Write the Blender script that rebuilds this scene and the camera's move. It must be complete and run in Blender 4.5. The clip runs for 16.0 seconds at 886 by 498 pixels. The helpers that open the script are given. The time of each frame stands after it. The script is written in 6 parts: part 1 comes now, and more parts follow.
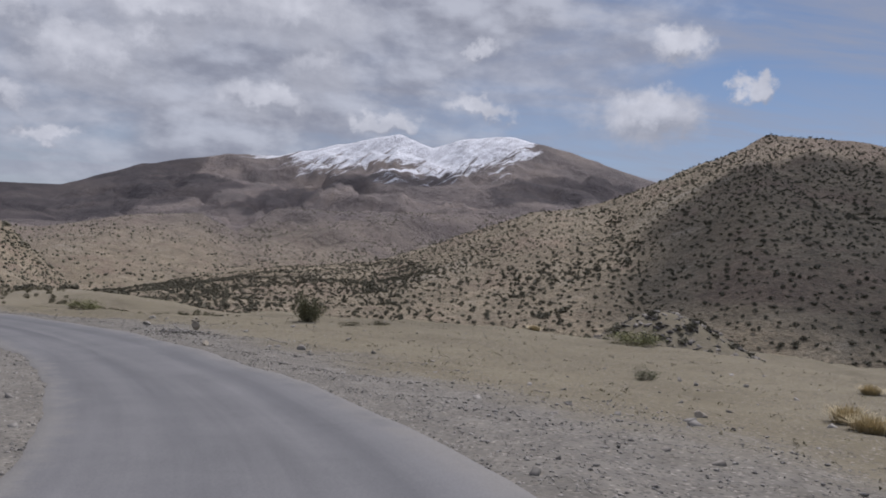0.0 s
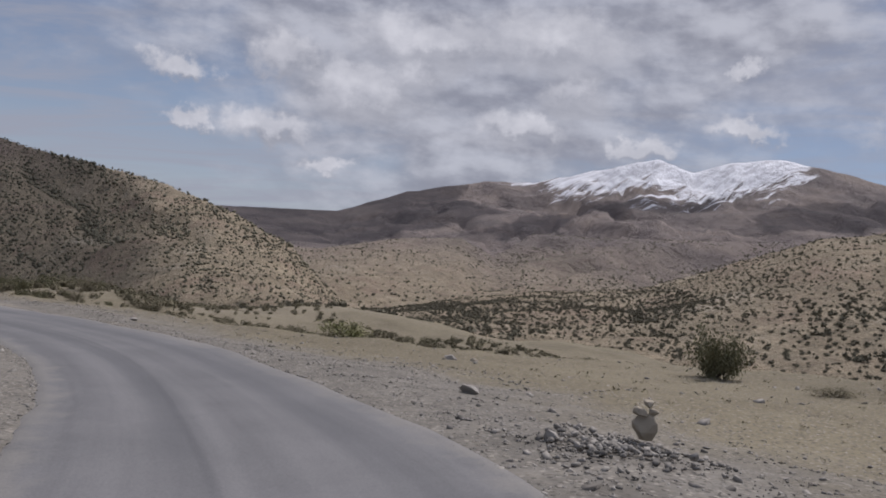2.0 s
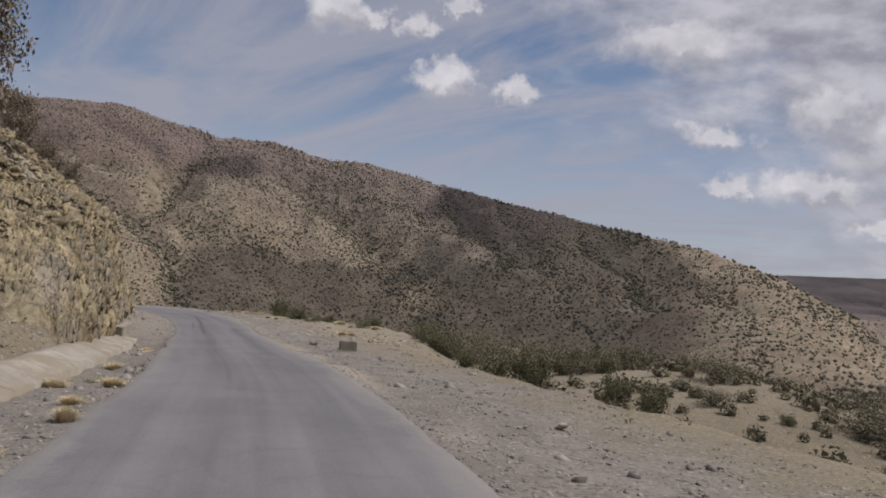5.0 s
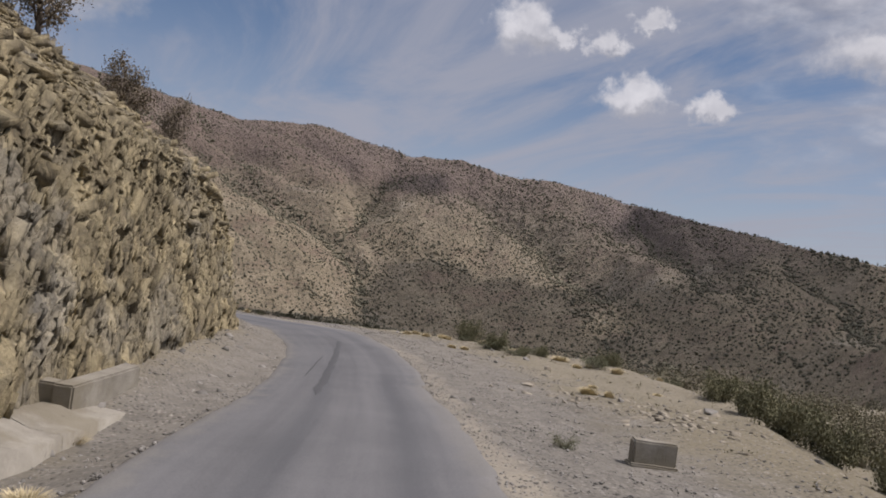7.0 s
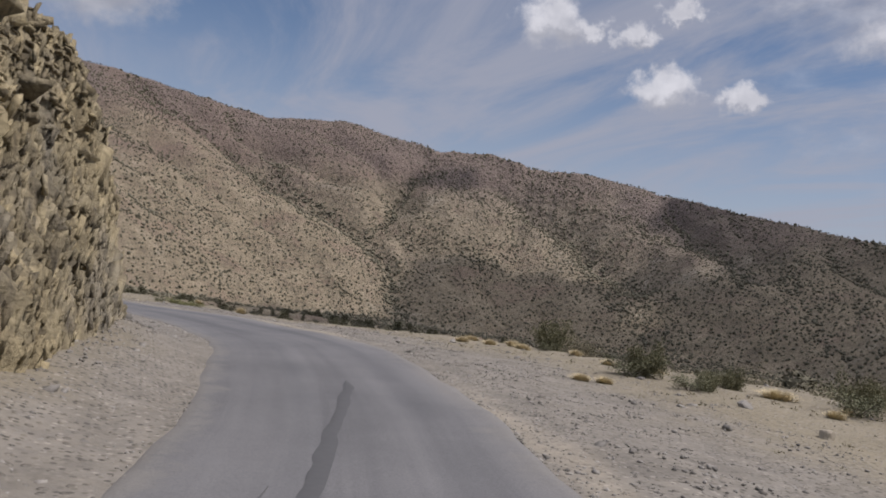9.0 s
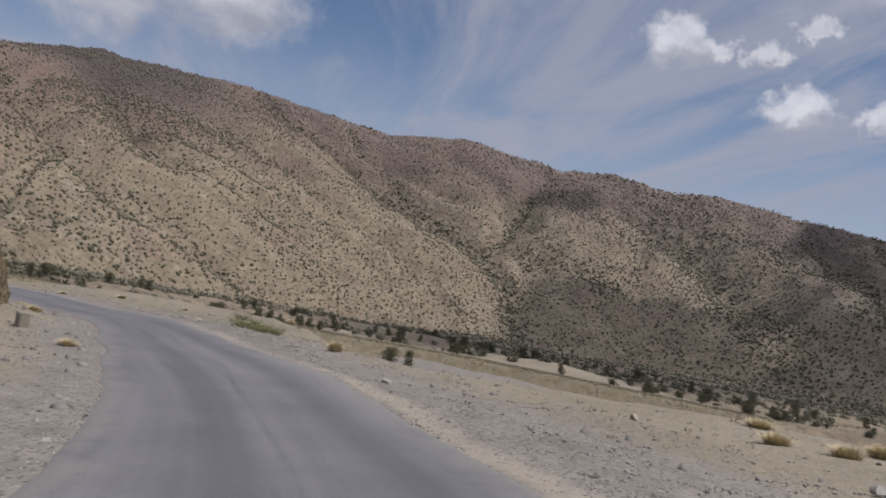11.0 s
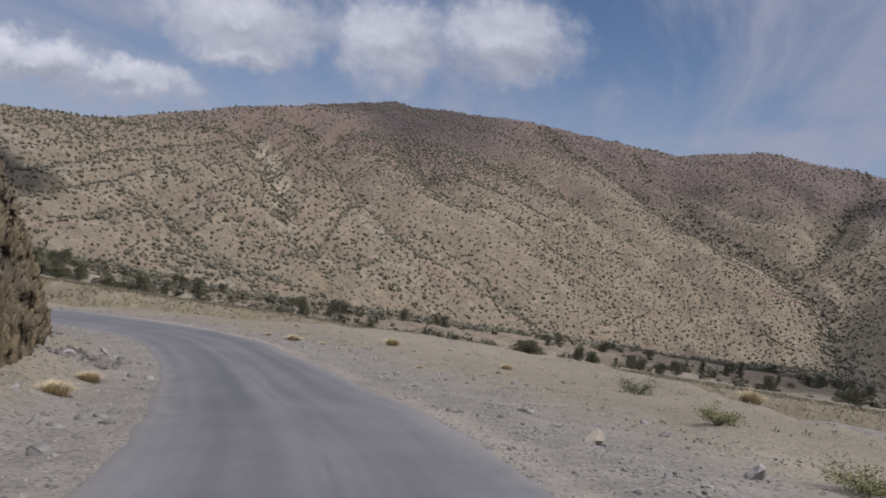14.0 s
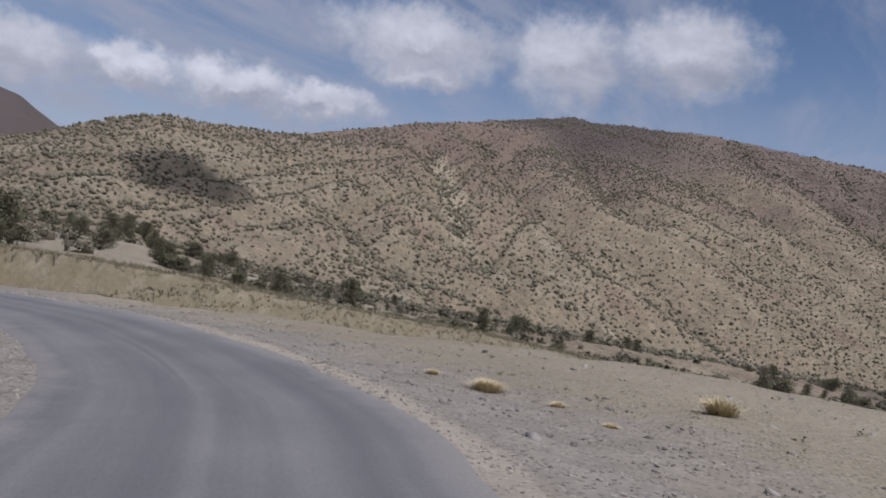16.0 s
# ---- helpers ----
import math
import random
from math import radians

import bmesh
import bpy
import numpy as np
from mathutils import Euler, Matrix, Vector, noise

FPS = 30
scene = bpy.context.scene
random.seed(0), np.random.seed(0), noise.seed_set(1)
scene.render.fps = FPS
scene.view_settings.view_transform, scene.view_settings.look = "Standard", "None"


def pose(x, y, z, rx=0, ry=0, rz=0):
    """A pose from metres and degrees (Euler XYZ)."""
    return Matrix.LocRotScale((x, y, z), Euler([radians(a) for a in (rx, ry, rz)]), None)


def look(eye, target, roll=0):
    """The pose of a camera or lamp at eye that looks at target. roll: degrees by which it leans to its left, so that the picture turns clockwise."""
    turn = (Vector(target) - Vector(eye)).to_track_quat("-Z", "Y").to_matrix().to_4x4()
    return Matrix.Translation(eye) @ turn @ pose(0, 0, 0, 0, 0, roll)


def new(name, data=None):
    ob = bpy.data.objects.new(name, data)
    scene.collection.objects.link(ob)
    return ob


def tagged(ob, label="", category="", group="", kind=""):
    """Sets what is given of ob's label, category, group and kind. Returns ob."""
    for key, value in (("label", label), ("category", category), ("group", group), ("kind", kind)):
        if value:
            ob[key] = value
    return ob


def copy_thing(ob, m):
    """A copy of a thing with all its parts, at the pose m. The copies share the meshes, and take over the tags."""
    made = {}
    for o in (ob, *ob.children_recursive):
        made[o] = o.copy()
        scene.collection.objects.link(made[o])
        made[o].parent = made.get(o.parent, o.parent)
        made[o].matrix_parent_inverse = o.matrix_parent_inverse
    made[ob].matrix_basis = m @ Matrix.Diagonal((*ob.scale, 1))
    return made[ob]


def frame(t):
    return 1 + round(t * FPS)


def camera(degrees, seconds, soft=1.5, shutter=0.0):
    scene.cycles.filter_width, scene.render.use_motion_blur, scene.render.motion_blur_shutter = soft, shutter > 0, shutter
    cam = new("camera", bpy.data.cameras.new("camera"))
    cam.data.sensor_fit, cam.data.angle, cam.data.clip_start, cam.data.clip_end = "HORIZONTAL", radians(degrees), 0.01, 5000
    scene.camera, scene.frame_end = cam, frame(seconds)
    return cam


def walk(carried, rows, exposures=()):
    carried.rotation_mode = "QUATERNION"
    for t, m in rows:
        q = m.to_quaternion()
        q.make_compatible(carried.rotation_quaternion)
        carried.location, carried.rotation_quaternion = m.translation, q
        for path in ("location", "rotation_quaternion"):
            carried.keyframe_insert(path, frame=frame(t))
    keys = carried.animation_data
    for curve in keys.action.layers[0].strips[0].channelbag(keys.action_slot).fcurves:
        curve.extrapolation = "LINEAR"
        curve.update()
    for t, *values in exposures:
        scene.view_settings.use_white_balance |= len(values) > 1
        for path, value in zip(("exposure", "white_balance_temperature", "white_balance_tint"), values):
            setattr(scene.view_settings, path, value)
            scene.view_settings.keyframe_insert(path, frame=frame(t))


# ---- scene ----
cam = camera(56.8, 16.0, 1.85)
PATH = [
    (0, (0.280, 0.104, 1.573), (0.240, 10.104, 1.664), 4.88),
    (0.5, (-0.937, 3.815, 1.270), (-1.672, 13.787, 1.340), 5.36),
    (1, (-2.226, 7.523, 0.966), (-3.687, 17.416, 1.031), 6.01),
    (1.5, (-3.824, 11.126, 0.691), (-6.012, 20.883, 0.791), 6.09),
    (2, (-5.738, 14.594, 0.411), (-8.810, 24.110, 0.531), 6.18),
    (2.5, (-7.993, 17.944, 0.148), (-11.976, 27.115, 0.282), 6.03),
    (3, (-10.637, 21.139, -0.091), (-15.471, 29.891, 0.093), 5.87),
    (3.5, (-13.651, 24.103, -0.337), (-19.390, 32.288, -0.103), 5.74),
    (4, (-16.937, 26.784, -0.604), (-23.569, 34.264, -0.339), 5.94),
    (4.5, (-20.370, 29.209, -0.868), (-27.830, 35.864, -0.598), 6.15),
    (5, (-23.901, 31.312, -1.109), (-32.047, 37.108, -0.860), 6.49),
    (5.5, (-27.403, 33.104, -1.371), (-36.019, 38.175, -1.155), 7.29),
    (6, (-30.803, 34.667, -1.548), (-39.655, 39.315, -1.341), 7.95),
    (6.5, (-34.095, 36.025, -1.702), (-43.147, 40.270, -1.495), 8.20),
    (7, (-37.297, 37.217, -1.875), (-46.532, 41.048, -1.672), 8.08),
    (7.5, (-40.449, 38.289, -2.137), (-49.775, 41.894, -1.956), 7.59),
    (8, (-43.575, 39.270, -2.382), (-52.942, 42.767, -2.233), 7.27),
    (8.5, (-46.710, 40.215, -2.620), (-56.097, 43.659, -2.502), 7.10),
    (9, (-49.963, 41.105, -2.779), (-59.329, 44.607, -2.667), 7.19),
    (9.5, (-53.370, 41.917, -2.913), (-62.757, 45.361, -2.787), 7.40),
    (10, (-56.956, 42.616, -3.059), (-66.425, 45.828, -2.910), 7.90),
    (10.5, (-60.731, 43.163, -3.249), (-70.338, 45.933, -3.085), 8.67),
    (11, (-64.687, 43.513, -3.487), (-74.456, 45.643, -3.333), 8.95),
    (11.5, (-68.772, 43.613, -3.814), (-78.675, 44.997, -3.643), 8.82),
    (12, (-72.890, 43.441, -4.164), (-82.867, 44.096, -3.998), 7.95),
    (12.5, (-76.974, 43.044, -4.479), (-86.972, 43.080, -4.326), 6.88),
    (13, (-80.940, 42.455, -4.774), (-90.927, 41.974, -4.671), 6.07),
    (13.5, (-84.683, 41.778, -5.071), (-94.640, 40.856, -4.993), 6.30),
    (14, (-88.298, 40.959, -5.395), (-98.210, 39.639, -5.308), 6.12),
    (14.5, (-91.874, 39.986, -5.665), (-101.729, 38.287, -5.573), 6.05),
    (15, (-95.402, 38.888, -5.974), (-105.176, 36.778, -5.878), 6.00),
    (15.5, (-98.882, 37.672, -6.328), (-108.527, 35.033, -6.253), 6.75),
    (16, (-102.333, 36.254, -6.741), (-111.746, 32.876, -6.683), 7.54),
]
walk(cam, [(t, look(eye, target, roll)) for t, eye, target, roll in PATH], [(0.0, 0.18, 6080, 15), (5.0, 0.28, 6560, 16), (8.0, 0.34, 6440, 15), (12.0, 0.30, 6200, 15), (16.0, 0.26, 6000, 16)])

# ---- light ----
SUN_EL, SUN_AZ = 58.0, -25.0      # degrees; azimuth counted to the left from +y
SUN_DIR = Vector((-math.sin(radians(SUN_AZ)) * math.cos(radians(SUN_EL)),
                  math.cos(radians(SUN_AZ)) * math.cos(radians(SUN_EL)), math.sin(radians(SUN_EL))))
sun = new("sun", bpy.data.lights.new("sun", "SUN"))
sun.data.energy, sun.data.angle, sun.data.color = 3.15, radians(0.53), (1.0, 0.95, 0.90)
sun.matrix_world = look((0, 0, 300), Vector((0, 0, 300)) - SUN_DIR)


def node(nt, kind, links=(), **props):
    n = nt.nodes.new(kind)
    for k, v in props.items():
        setattr(n, k, v)
    for socket, value in links:
        if isinstance(value, bpy.types.NodeSocket):
            nt.links.new(value, n.inputs[socket])
        else:
            n.inputs[socket].default_value = value
    return n


def math_node(nt, op, a, b=None, c=None, clamp=False):
    links = [(i, v) for i, v in enumerate((a, b, c)) if v is not None]
    return node(nt, "ShaderNodeMath", links, operation=op, use_clamp=clamp).outputs[0]


def step_node(nt, x, lo, hi, a=0.0, b=1.0):
    return node(nt, "ShaderNodeMapRange", [("Value", x), ("From Min", lo), ("From Max", hi), ("To Min", a), ("To Max", b)],
                interpolation_type="SMOOTHSTEP").outputs[0]


def mix(nt, fac, a, b, mode="MIX"):
    m = node(nt, "ShaderNodeMix", data_type="RGBA", blend_type=mode)
    for k, v in ((0, fac), (6, a), (7, b)):
        if isinstance(v, bpy.types.NodeSocket):
            nt.links.new(v, m.inputs[k])
        else:
            m.inputs[k].default_value = v if k == 0 else (*v, 1)
    return m.outputs[2]


# ---- sky: a clear sky with broken cumulus and thin high cloud; azimuth, elevation, half width, half height in degrees ----
CUMULUS_SOUTH = [(24.7, 10.7, 4.8, 2.2), (21.5, 12.7, 2.4, 1.4), (20, 14.5, 6.0, 1.8), (26.1, 5.7, 1.8, 0.6), (13.3, 9.4, 3.2, 1.2), (-14.6, 15.1, 2.0, 1.0), (-19.7, 12.9, 1.0, 0.8),
                 (-13.3, 10.6, 3.3, 1.5), (-1.5, 10.5, 2.1, 0.6), (-1.2, 14.5, 1.0, 0.6), (5.2, 9.0, 2.4, 0.7), (11.7, 15.2, 5.1, 2.1), (37.2, 10.6, 1.8, 0.85), (36.0, 7.4, 1.3, 0.6),
                 (30.7, 7.5, 3.0, 1.1), (29.8, 12.5, 2.2, 1.5), (10.2, 12.4, 2.3, 2.0), (-40, 14, 4, 2), (-52, 10, 5, 2)]
CUMULUS_WEST = [(63.8, 16.7, 2.0, 1.4), (61.3, 16.7, 1.1, 0.75), (58.1, 16.4, 1.1, 0.8), (54.9, 17.7, 1.2, 0.6), (55.8, 13.1, 1.8, 1.15), (50.8, 12.9, 1.5, 0.8), (40, 16.4, 4.0, 1.4),
                (113, 14.3, 6.0, 2.2), (113, 12.2, 3.6, 1.2), (103, 14.1, 4.0, 2.7), (94.5, 15.1, 4.4, 2.5), (125.3, 9.4, 3.6, 1.5), (119.4, 9.0, 3.2, 1.3), (132, 9.4, 3.0, 1.4),
                (140, 9, 5, 2), (160, 12, 6, 2.5), (185, 10, 5, 2), (215, 13, 6, 3), (245, 9, 5, 2), (275, 12, 6, 2.5)]
world = bpy.data.worlds.new("sky")
scene.world = world
world.use_nodes = True
wt = world.node_tree
wt.nodes.clear()

field = bpy.data.node_groups.new("cloud_field", "ShaderNodeTree")
field.interface.new_socket("Place", in_out="INPUT", socket_type="NodeSocketVector")
field.interface.new_socket("Gap", in_out="OUTPUT", socket_type="NodeSocketFloat")
f_in, f_out = field.nodes.new("NodeGroupInput"), field.nodes.new("NodeGroupOutput")
gap = None
for a_, e_, w_, h_ in CUMULUS_SOUTH + CUMULUS_WEST:
    a_ = (a_ + 180) % 360 - 180
    off = node(field, "ShaderNodeVectorMath", [(0, f_in.outputs[0]), (1, (a_, e_, 0))], operation="SUBTRACT").outputs[0]
    off = node(field, "ShaderNodeVectorMath", [(0, off), (1, (1 / w_, 1 / h_, 0))], operation="MULTIPLY").outputs[0]
    off = node(field, "ShaderNodeVectorMath", [(0, off)], operation="LENGTH").outputs["Value"]
    gap = off if gap is None else math_node(field, "SMOOTH_MIN", gap, off, 0.35)
field.links.new(gap, f_out.inputs[0])

w_dir = node(wt, "ShaderNodeTexCoord").outputs["Generated"]
w_xyz = node(wt, "ShaderNodeSeparateXYZ", [(0, w_dir)])
w_az = math_node(wt, "MULTIPLY", math_node(wt, "ARCTAN2", math_node(wt, "MULTIPLY", w_xyz.outputs[0], -1.0), w_xyz.outputs[1]), 57.2958)
w_el = math_node(wt, "MULTIPLY", math_node(wt, "ARCSINE", w_xyz.outputs[2]), 57.2958)
w_pos = node(wt, "ShaderNodeCombineXYZ", [(0, w_az), (1, w_el), (2, 0.0)]).outputs[0]
w_warp = node(wt, "ShaderNodeTexNoise", [("Vector", w_pos), ("Scale", 0.42), ("Detail", 7.0), ("Roughness", 0.62)])
w_shift = node(wt, "ShaderNodeVectorMath", [(0, w_warp.outputs["Color"]), (1, (0.5, 0.5, 0.5))], operation="SUBTRACT").outputs[0]
w_shift = node(wt, "ShaderNodeVectorMath", [(0, w_shift), (1, (6.5, 4.2, 0))], operation="MULTIPLY").outputs[0]
w_pos2 = node(wt, "ShaderNodeVectorMath", [(0, w_pos), (1, w_shift)], operation="ADD").outputs[0]
w_up = node(wt, "ShaderNodeVectorMath", [(0, w_pos2), (1, (0.5, 1.1, 0))], operation="ADD").outputs[0]


def gap_at(vec):
    g = node(wt, "ShaderNodeGroup", node_tree=field)
    wt.links.new(vec, g.inputs[0])
    return g.outputs[0]


g_here, g_above = gap_at(w_pos2), gap_at(w_up)
cum = math_node(wt, "MULTIPLY", step_node(wt, g_here, 1.48, 0.56), 0.92)
lit = step_node(wt, math_node(wt, "SUBTRACT", g_above, g_here), -0.35, 0.75)


def billow(shift):
    """Lumps of cloud, looked up a little off each direction."""
    v = node(wt, "ShaderNodeVectorMath", [(0, w_pos), (1, shift)], operation="ADD").outputs[0]
    v = node(wt, "ShaderNodeVectorMath", [(0, v), (1, (0.62, 1.15, 1.0))], operation="MULTIPLY").outputs[0]
    return node(wt, "ShaderNodeTexNoise", [("Vector", v), ("Scale", 0.20), ("Detail", 7.0), ("Roughness", 0.55)]).outputs["Fac"]


lumps = billow((0.0, 0.0, 0.0))
relief = step_node(wt, math_node(wt, "SUBTRACT", lumps, billow((-0.7, 0.9, 0.0))), -0.16, 0.16)
lit = math_node(wt, "ADD", math_node(wt, "MULTIPLY", lit, 0.62), math_node(wt, "MULTIPLY", relief, 0.38))
# the broken grey deck over the south
d_az = math_node(wt, "MULTIPLY", math_node(wt, "ABSOLUTE", math_node(wt, "SUBTRACT", w_az, 16.0)), 0.024)
d_el = math_node(wt, "MULTIPLY", math_node(wt, "SUBTRACT", w_el, 9.0), 0.035)
deck = math_node(wt, "ADD", math_node(wt, "SUBTRACT", lumps, d_az), d_el)
deck = math_node(wt, "MULTIPLY", step_node(wt, deck, -0.16, 0.38), 0.88)
# thin high cloud in long streaks
w_flat = math_node(wt, "ADD", math_node(wt, "MAXIMUM", w_xyz.outputs[2], 0.0), 0.10)
w_plane = node(wt, "ShaderNodeCombineXYZ", [(0, math_node(wt, "DIVIDE", w_xyz.outputs[0], w_flat)), (1, math_node(wt, "DIVIDE", w_xyz.outputs[1], w_flat)), (2, 0.0)]).outputs[0]
w_map = node(wt, "ShaderNodeMapping", [("Vector", w_plane), ("Rotation", (0, 0, radians(28))), ("Scale", (0.42, 1.15, 1.0))]).outputs[0]
thin = node(wt, "ShaderNodeTexNoise", [("Vector", w_map), ("Scale", 1.25), ("Detail", 9.0), ("Roughness", 0.62), ("Distortion", 0.9)]).outputs["Fac"]
thin = math_node(wt, "MULTIPLY", step_node(wt, thin, 0.36, 0.66), 0.84)
ragged = node(wt, "ShaderNodeTexNoise", [("Vector", w_pos), ("Scale", 0.55), ("Detail", 6.0), ("Roughness", 0.6)]).outputs["Fac"]
w_sky = node(wt, "ShaderNodeTexSky")
w_sky.sky_type, w_sky.sun_disc = "NISHITA", False
w_sky.sun_elevation, w_sky.sun_rotation = radians(SUN_EL), radians(-SUN_AZ)
w_sky.altitude = 1900
sky_col = mix(wt, 1.0, w_sky.outputs[0], (0.329, 0.332, 0.332), "MULTIPLY")
# veil near the sun and overhead, both out of view, raised for more fill light
toward = node(wt, "ShaderNodeVectorMath", [(0, w_dir), (1, SUN_DIR)], operation="DOT_PRODUCT").outputs["Value"]
thin_col = mix(wt, step_node(wt, toward, 0.80, 1.0), (1.48, 1.56, 1.82), (44.0, 43.4, 42.0))
high = step_node(wt, w_el, 27.0, 58.0)
thin_col = mix(wt, math_node(wt, "MULTIPLY", high, 0.9), thin_col, (5.0, 5.3, 6.1))
thin = math_node(wt, "MAXIMUM", thin, math_node(wt, "MULTIPLY", high, 0.8))
sky_col = mix(wt, thin, sky_col, thin_col)
sky_col = mix(wt, step_node(wt, w_el, 17.0, 1.0, 0.0, 0.62), sky_col, (1.58, 1.66, 1.90))
deck_col = mix(wt, relief, (1.24, 1.28, 1.46), (2.39, 2.45, 2.61))
sky_col = mix(wt, deck, sky_col, deck_col)
cum_col = mix(wt, lit, (1.42, 1.48, 1.66), (3.1, 3.12, 3.22))
cum_col = mix(wt, step_node(wt, ragged, 0.35, 0.65, 0.0, 0.35), cum_col, (1.77, 1.83, 2.02))
sky_col = mix(wt, cum, sky_col, cum_col)
w_bg = node(wt, "ShaderNodeBackground", [("Color", sky_col), ("Strength", 0.186)])
node(wt, "ShaderNodeOutputWorld", [("Surface", w_bg.outputs[0])])


# ---- materials ----
def mat(name, build):
    m = bpy.data.materials.new(name)
    m.use_nodes = True
    nt = m.node_tree
    nt.nodes.clear()
    out = nt.nodes.new("ShaderNodeOutputMaterial")
    sh = nt.nodes.new("ShaderNodeBsdfPrincipled")
    sh.inputs["Roughness"].default_value = 0.95
    sh.inputs["Specular IOR Level"].default_value = 0.15
    nt.links.new(sh.outputs[0], out.inputs["Surface"])
    build(nt, sh)
    return m


def where(nt):
    return node(nt, "ShaderNodeNewGeometry").outputs["Position"]


def noise_tex(nt, scale, detail=4.0, rough=0.6, vec=None, distort=0.0):
    return node(nt, "ShaderNodeTexNoise", [("Vector", vec or where(nt)), ("Scale", scale), ("Detail", detail), ("Roughness", rough),
                                           ("Distortion", distort)]).outputs["Fac"]


def ramp(nt, fac, stops):
    r = node(nt, "ShaderNodeValToRGB", [("Fac", fac)])
    e = r.color_ramp.elements
    while len(e) < len(stops):
        e.new(0.5)
    for el, (p, c) in zip(e, stops):
        el.position, el.color = p, (*c, 1)
    return r.outputs["Color"]


def bump(nt, sh, height, strength=0.5, dist=0.02):
    b = node(nt, "ShaderNodeBump", [("Height", height), ("Strength", strength), ("Distance", dist)])
    nt.links.new(b.outputs[0], sh.inputs["Normal"])


def attr(nt, name):
    return node(nt, "ShaderNodeAttribute", attribute_name=name).outputs["Fac"]


def build_soil(nt, sh):
    """Tan earth, greyer and stonier near the road."""
    lat = attr(nt, "from_road")
    big, fine = noise_tex(nt, 0.16, 5, 0.6), noise_tex(nt, 5.5, 6, 0.7)
    earth = ramp(nt, big, [(0.28, (0.132, 0.116, 0.080)), (0.5, (0.172, 0.153, 0.108)), (0.75, (0.214, 0.193, 0.140))])
    here_x = node(nt, "ShaderNodeSeparateXYZ", [(0, where(nt))]).outputs[0]
    earth = mix(nt, step_node(nt, here_x, -30.0, -62.0), earth, ramp(nt, big, [(0.28, (0.196, 0.175, 0.130)), (0.5, (0.240, 0.216, 0.165)), (0.75, (0.288, 0.261, 0.205))]))
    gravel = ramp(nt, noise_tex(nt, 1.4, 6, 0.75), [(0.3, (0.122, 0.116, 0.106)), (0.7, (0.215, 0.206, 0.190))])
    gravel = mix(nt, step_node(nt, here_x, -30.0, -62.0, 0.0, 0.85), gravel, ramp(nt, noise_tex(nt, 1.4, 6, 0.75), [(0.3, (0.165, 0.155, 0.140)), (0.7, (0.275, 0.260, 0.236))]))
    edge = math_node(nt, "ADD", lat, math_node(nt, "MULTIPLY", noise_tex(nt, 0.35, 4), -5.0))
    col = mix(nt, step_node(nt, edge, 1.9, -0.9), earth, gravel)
    vor = node(nt, "ShaderNodeTexVoronoi", [("Vector", where(nt)), ("Scale", 9.0)])
    peb = step_node(nt, vor.outputs["Distance"], 0.30, 0.16)
    hue = node(nt, "ShaderNodeSeparateColor", [(0, vor.outputs["Color"])]).outputs[0]
    some = math_node(nt, "MULTIPLY", peb, step_node(nt, hue, 0.62, 0.72))
    col = mix(nt, math_node(nt, "MULTIPLY", some, 0.7), col, (0.27, 0.255, 0.23))
    darker = math_node(nt, "MULTIPLY", peb, step_node(nt, hue, 0.30, 0.22))
    col = mix(nt, math_node(nt, "MULTIPLY", darker, 0.7), col, (0.13, 0.12, 0.11))
    grit = node(nt, "ShaderNodeTexVoronoi", [("Vector", where(nt)), ("Scale", 17.0)])
    shade = node(nt, "ShaderNodeSeparateColor", [(0, grit.outputs["Color"])]).outputs[1]
    some = math_node(nt, "MULTIPLY", step_node(nt, grit.outputs["Distance"], 0.45, 0.25), step_node(nt, noise_tex(nt, 0.7, 5, 0.7), 0.25, 0.52))
    col = mix(nt, math_node(nt, "MULTIPLY", some, 0.85), col, ramp(nt, shade, [(0.15, (0.065, 0.061, 0.056)), (0.55, (0.165, 0.152, 0.132)), (0.92, (0.330, 0.312, 0.285))]))
    drift = math_node(nt, "ADD", lat, math_node(nt, "MULTIPLY", math_node(nt, "SUBTRACT", noise_tex(nt, 0.6, 4), 0.5), 0.7))
    drift = math_node(nt, "MULTIPLY", step_node(nt, drift, -0.15, 0.05), step_node(nt, drift, 0.50, 0.20))
    drift = math_node(nt, "MULTIPLY", math_node(nt, "MULTIPLY", drift, attr(nt, "dust")), step_node(nt, noise_tex(nt, 0.12, 3), 0.35, 0.6))
    col = mix(nt, math_node(nt, "MULTIPLY", drift, 0.75), col, (0.345, 0.315, 0.262))
    bank = math_node(nt, "MULTIPLY", attr(nt, "bank"), step_node(nt, noise_tex(nt, 1.2, 5, 0.7), 0.3, 0.55))
    col = mix(nt, math_node(nt, "MULTIPLY", bank, 0.85), col, ramp(nt, noise_tex(nt, 2.2, 5, 0.7), [(0.3, (0.140, 0.124, 0.082)), (0.7, (0.210, 0.186, 0.130))]))
    col = mix(nt, 0.35, col, ramp(nt, fine, [(0.3, (0.16, 0.13, 0.09)), (0.7, (0.44, 0.38, 0.28))]), "OVERLAY")
    nt.links.new(col, sh.inputs["Base Color"])
    h = math_node(nt, "ADD", math_node(nt, "MULTIPLY", fine, 0.6), math_node(nt, "MULTIPLY", peb, 0.5))
    bump(nt, sh, h, 0.7, 0.05)


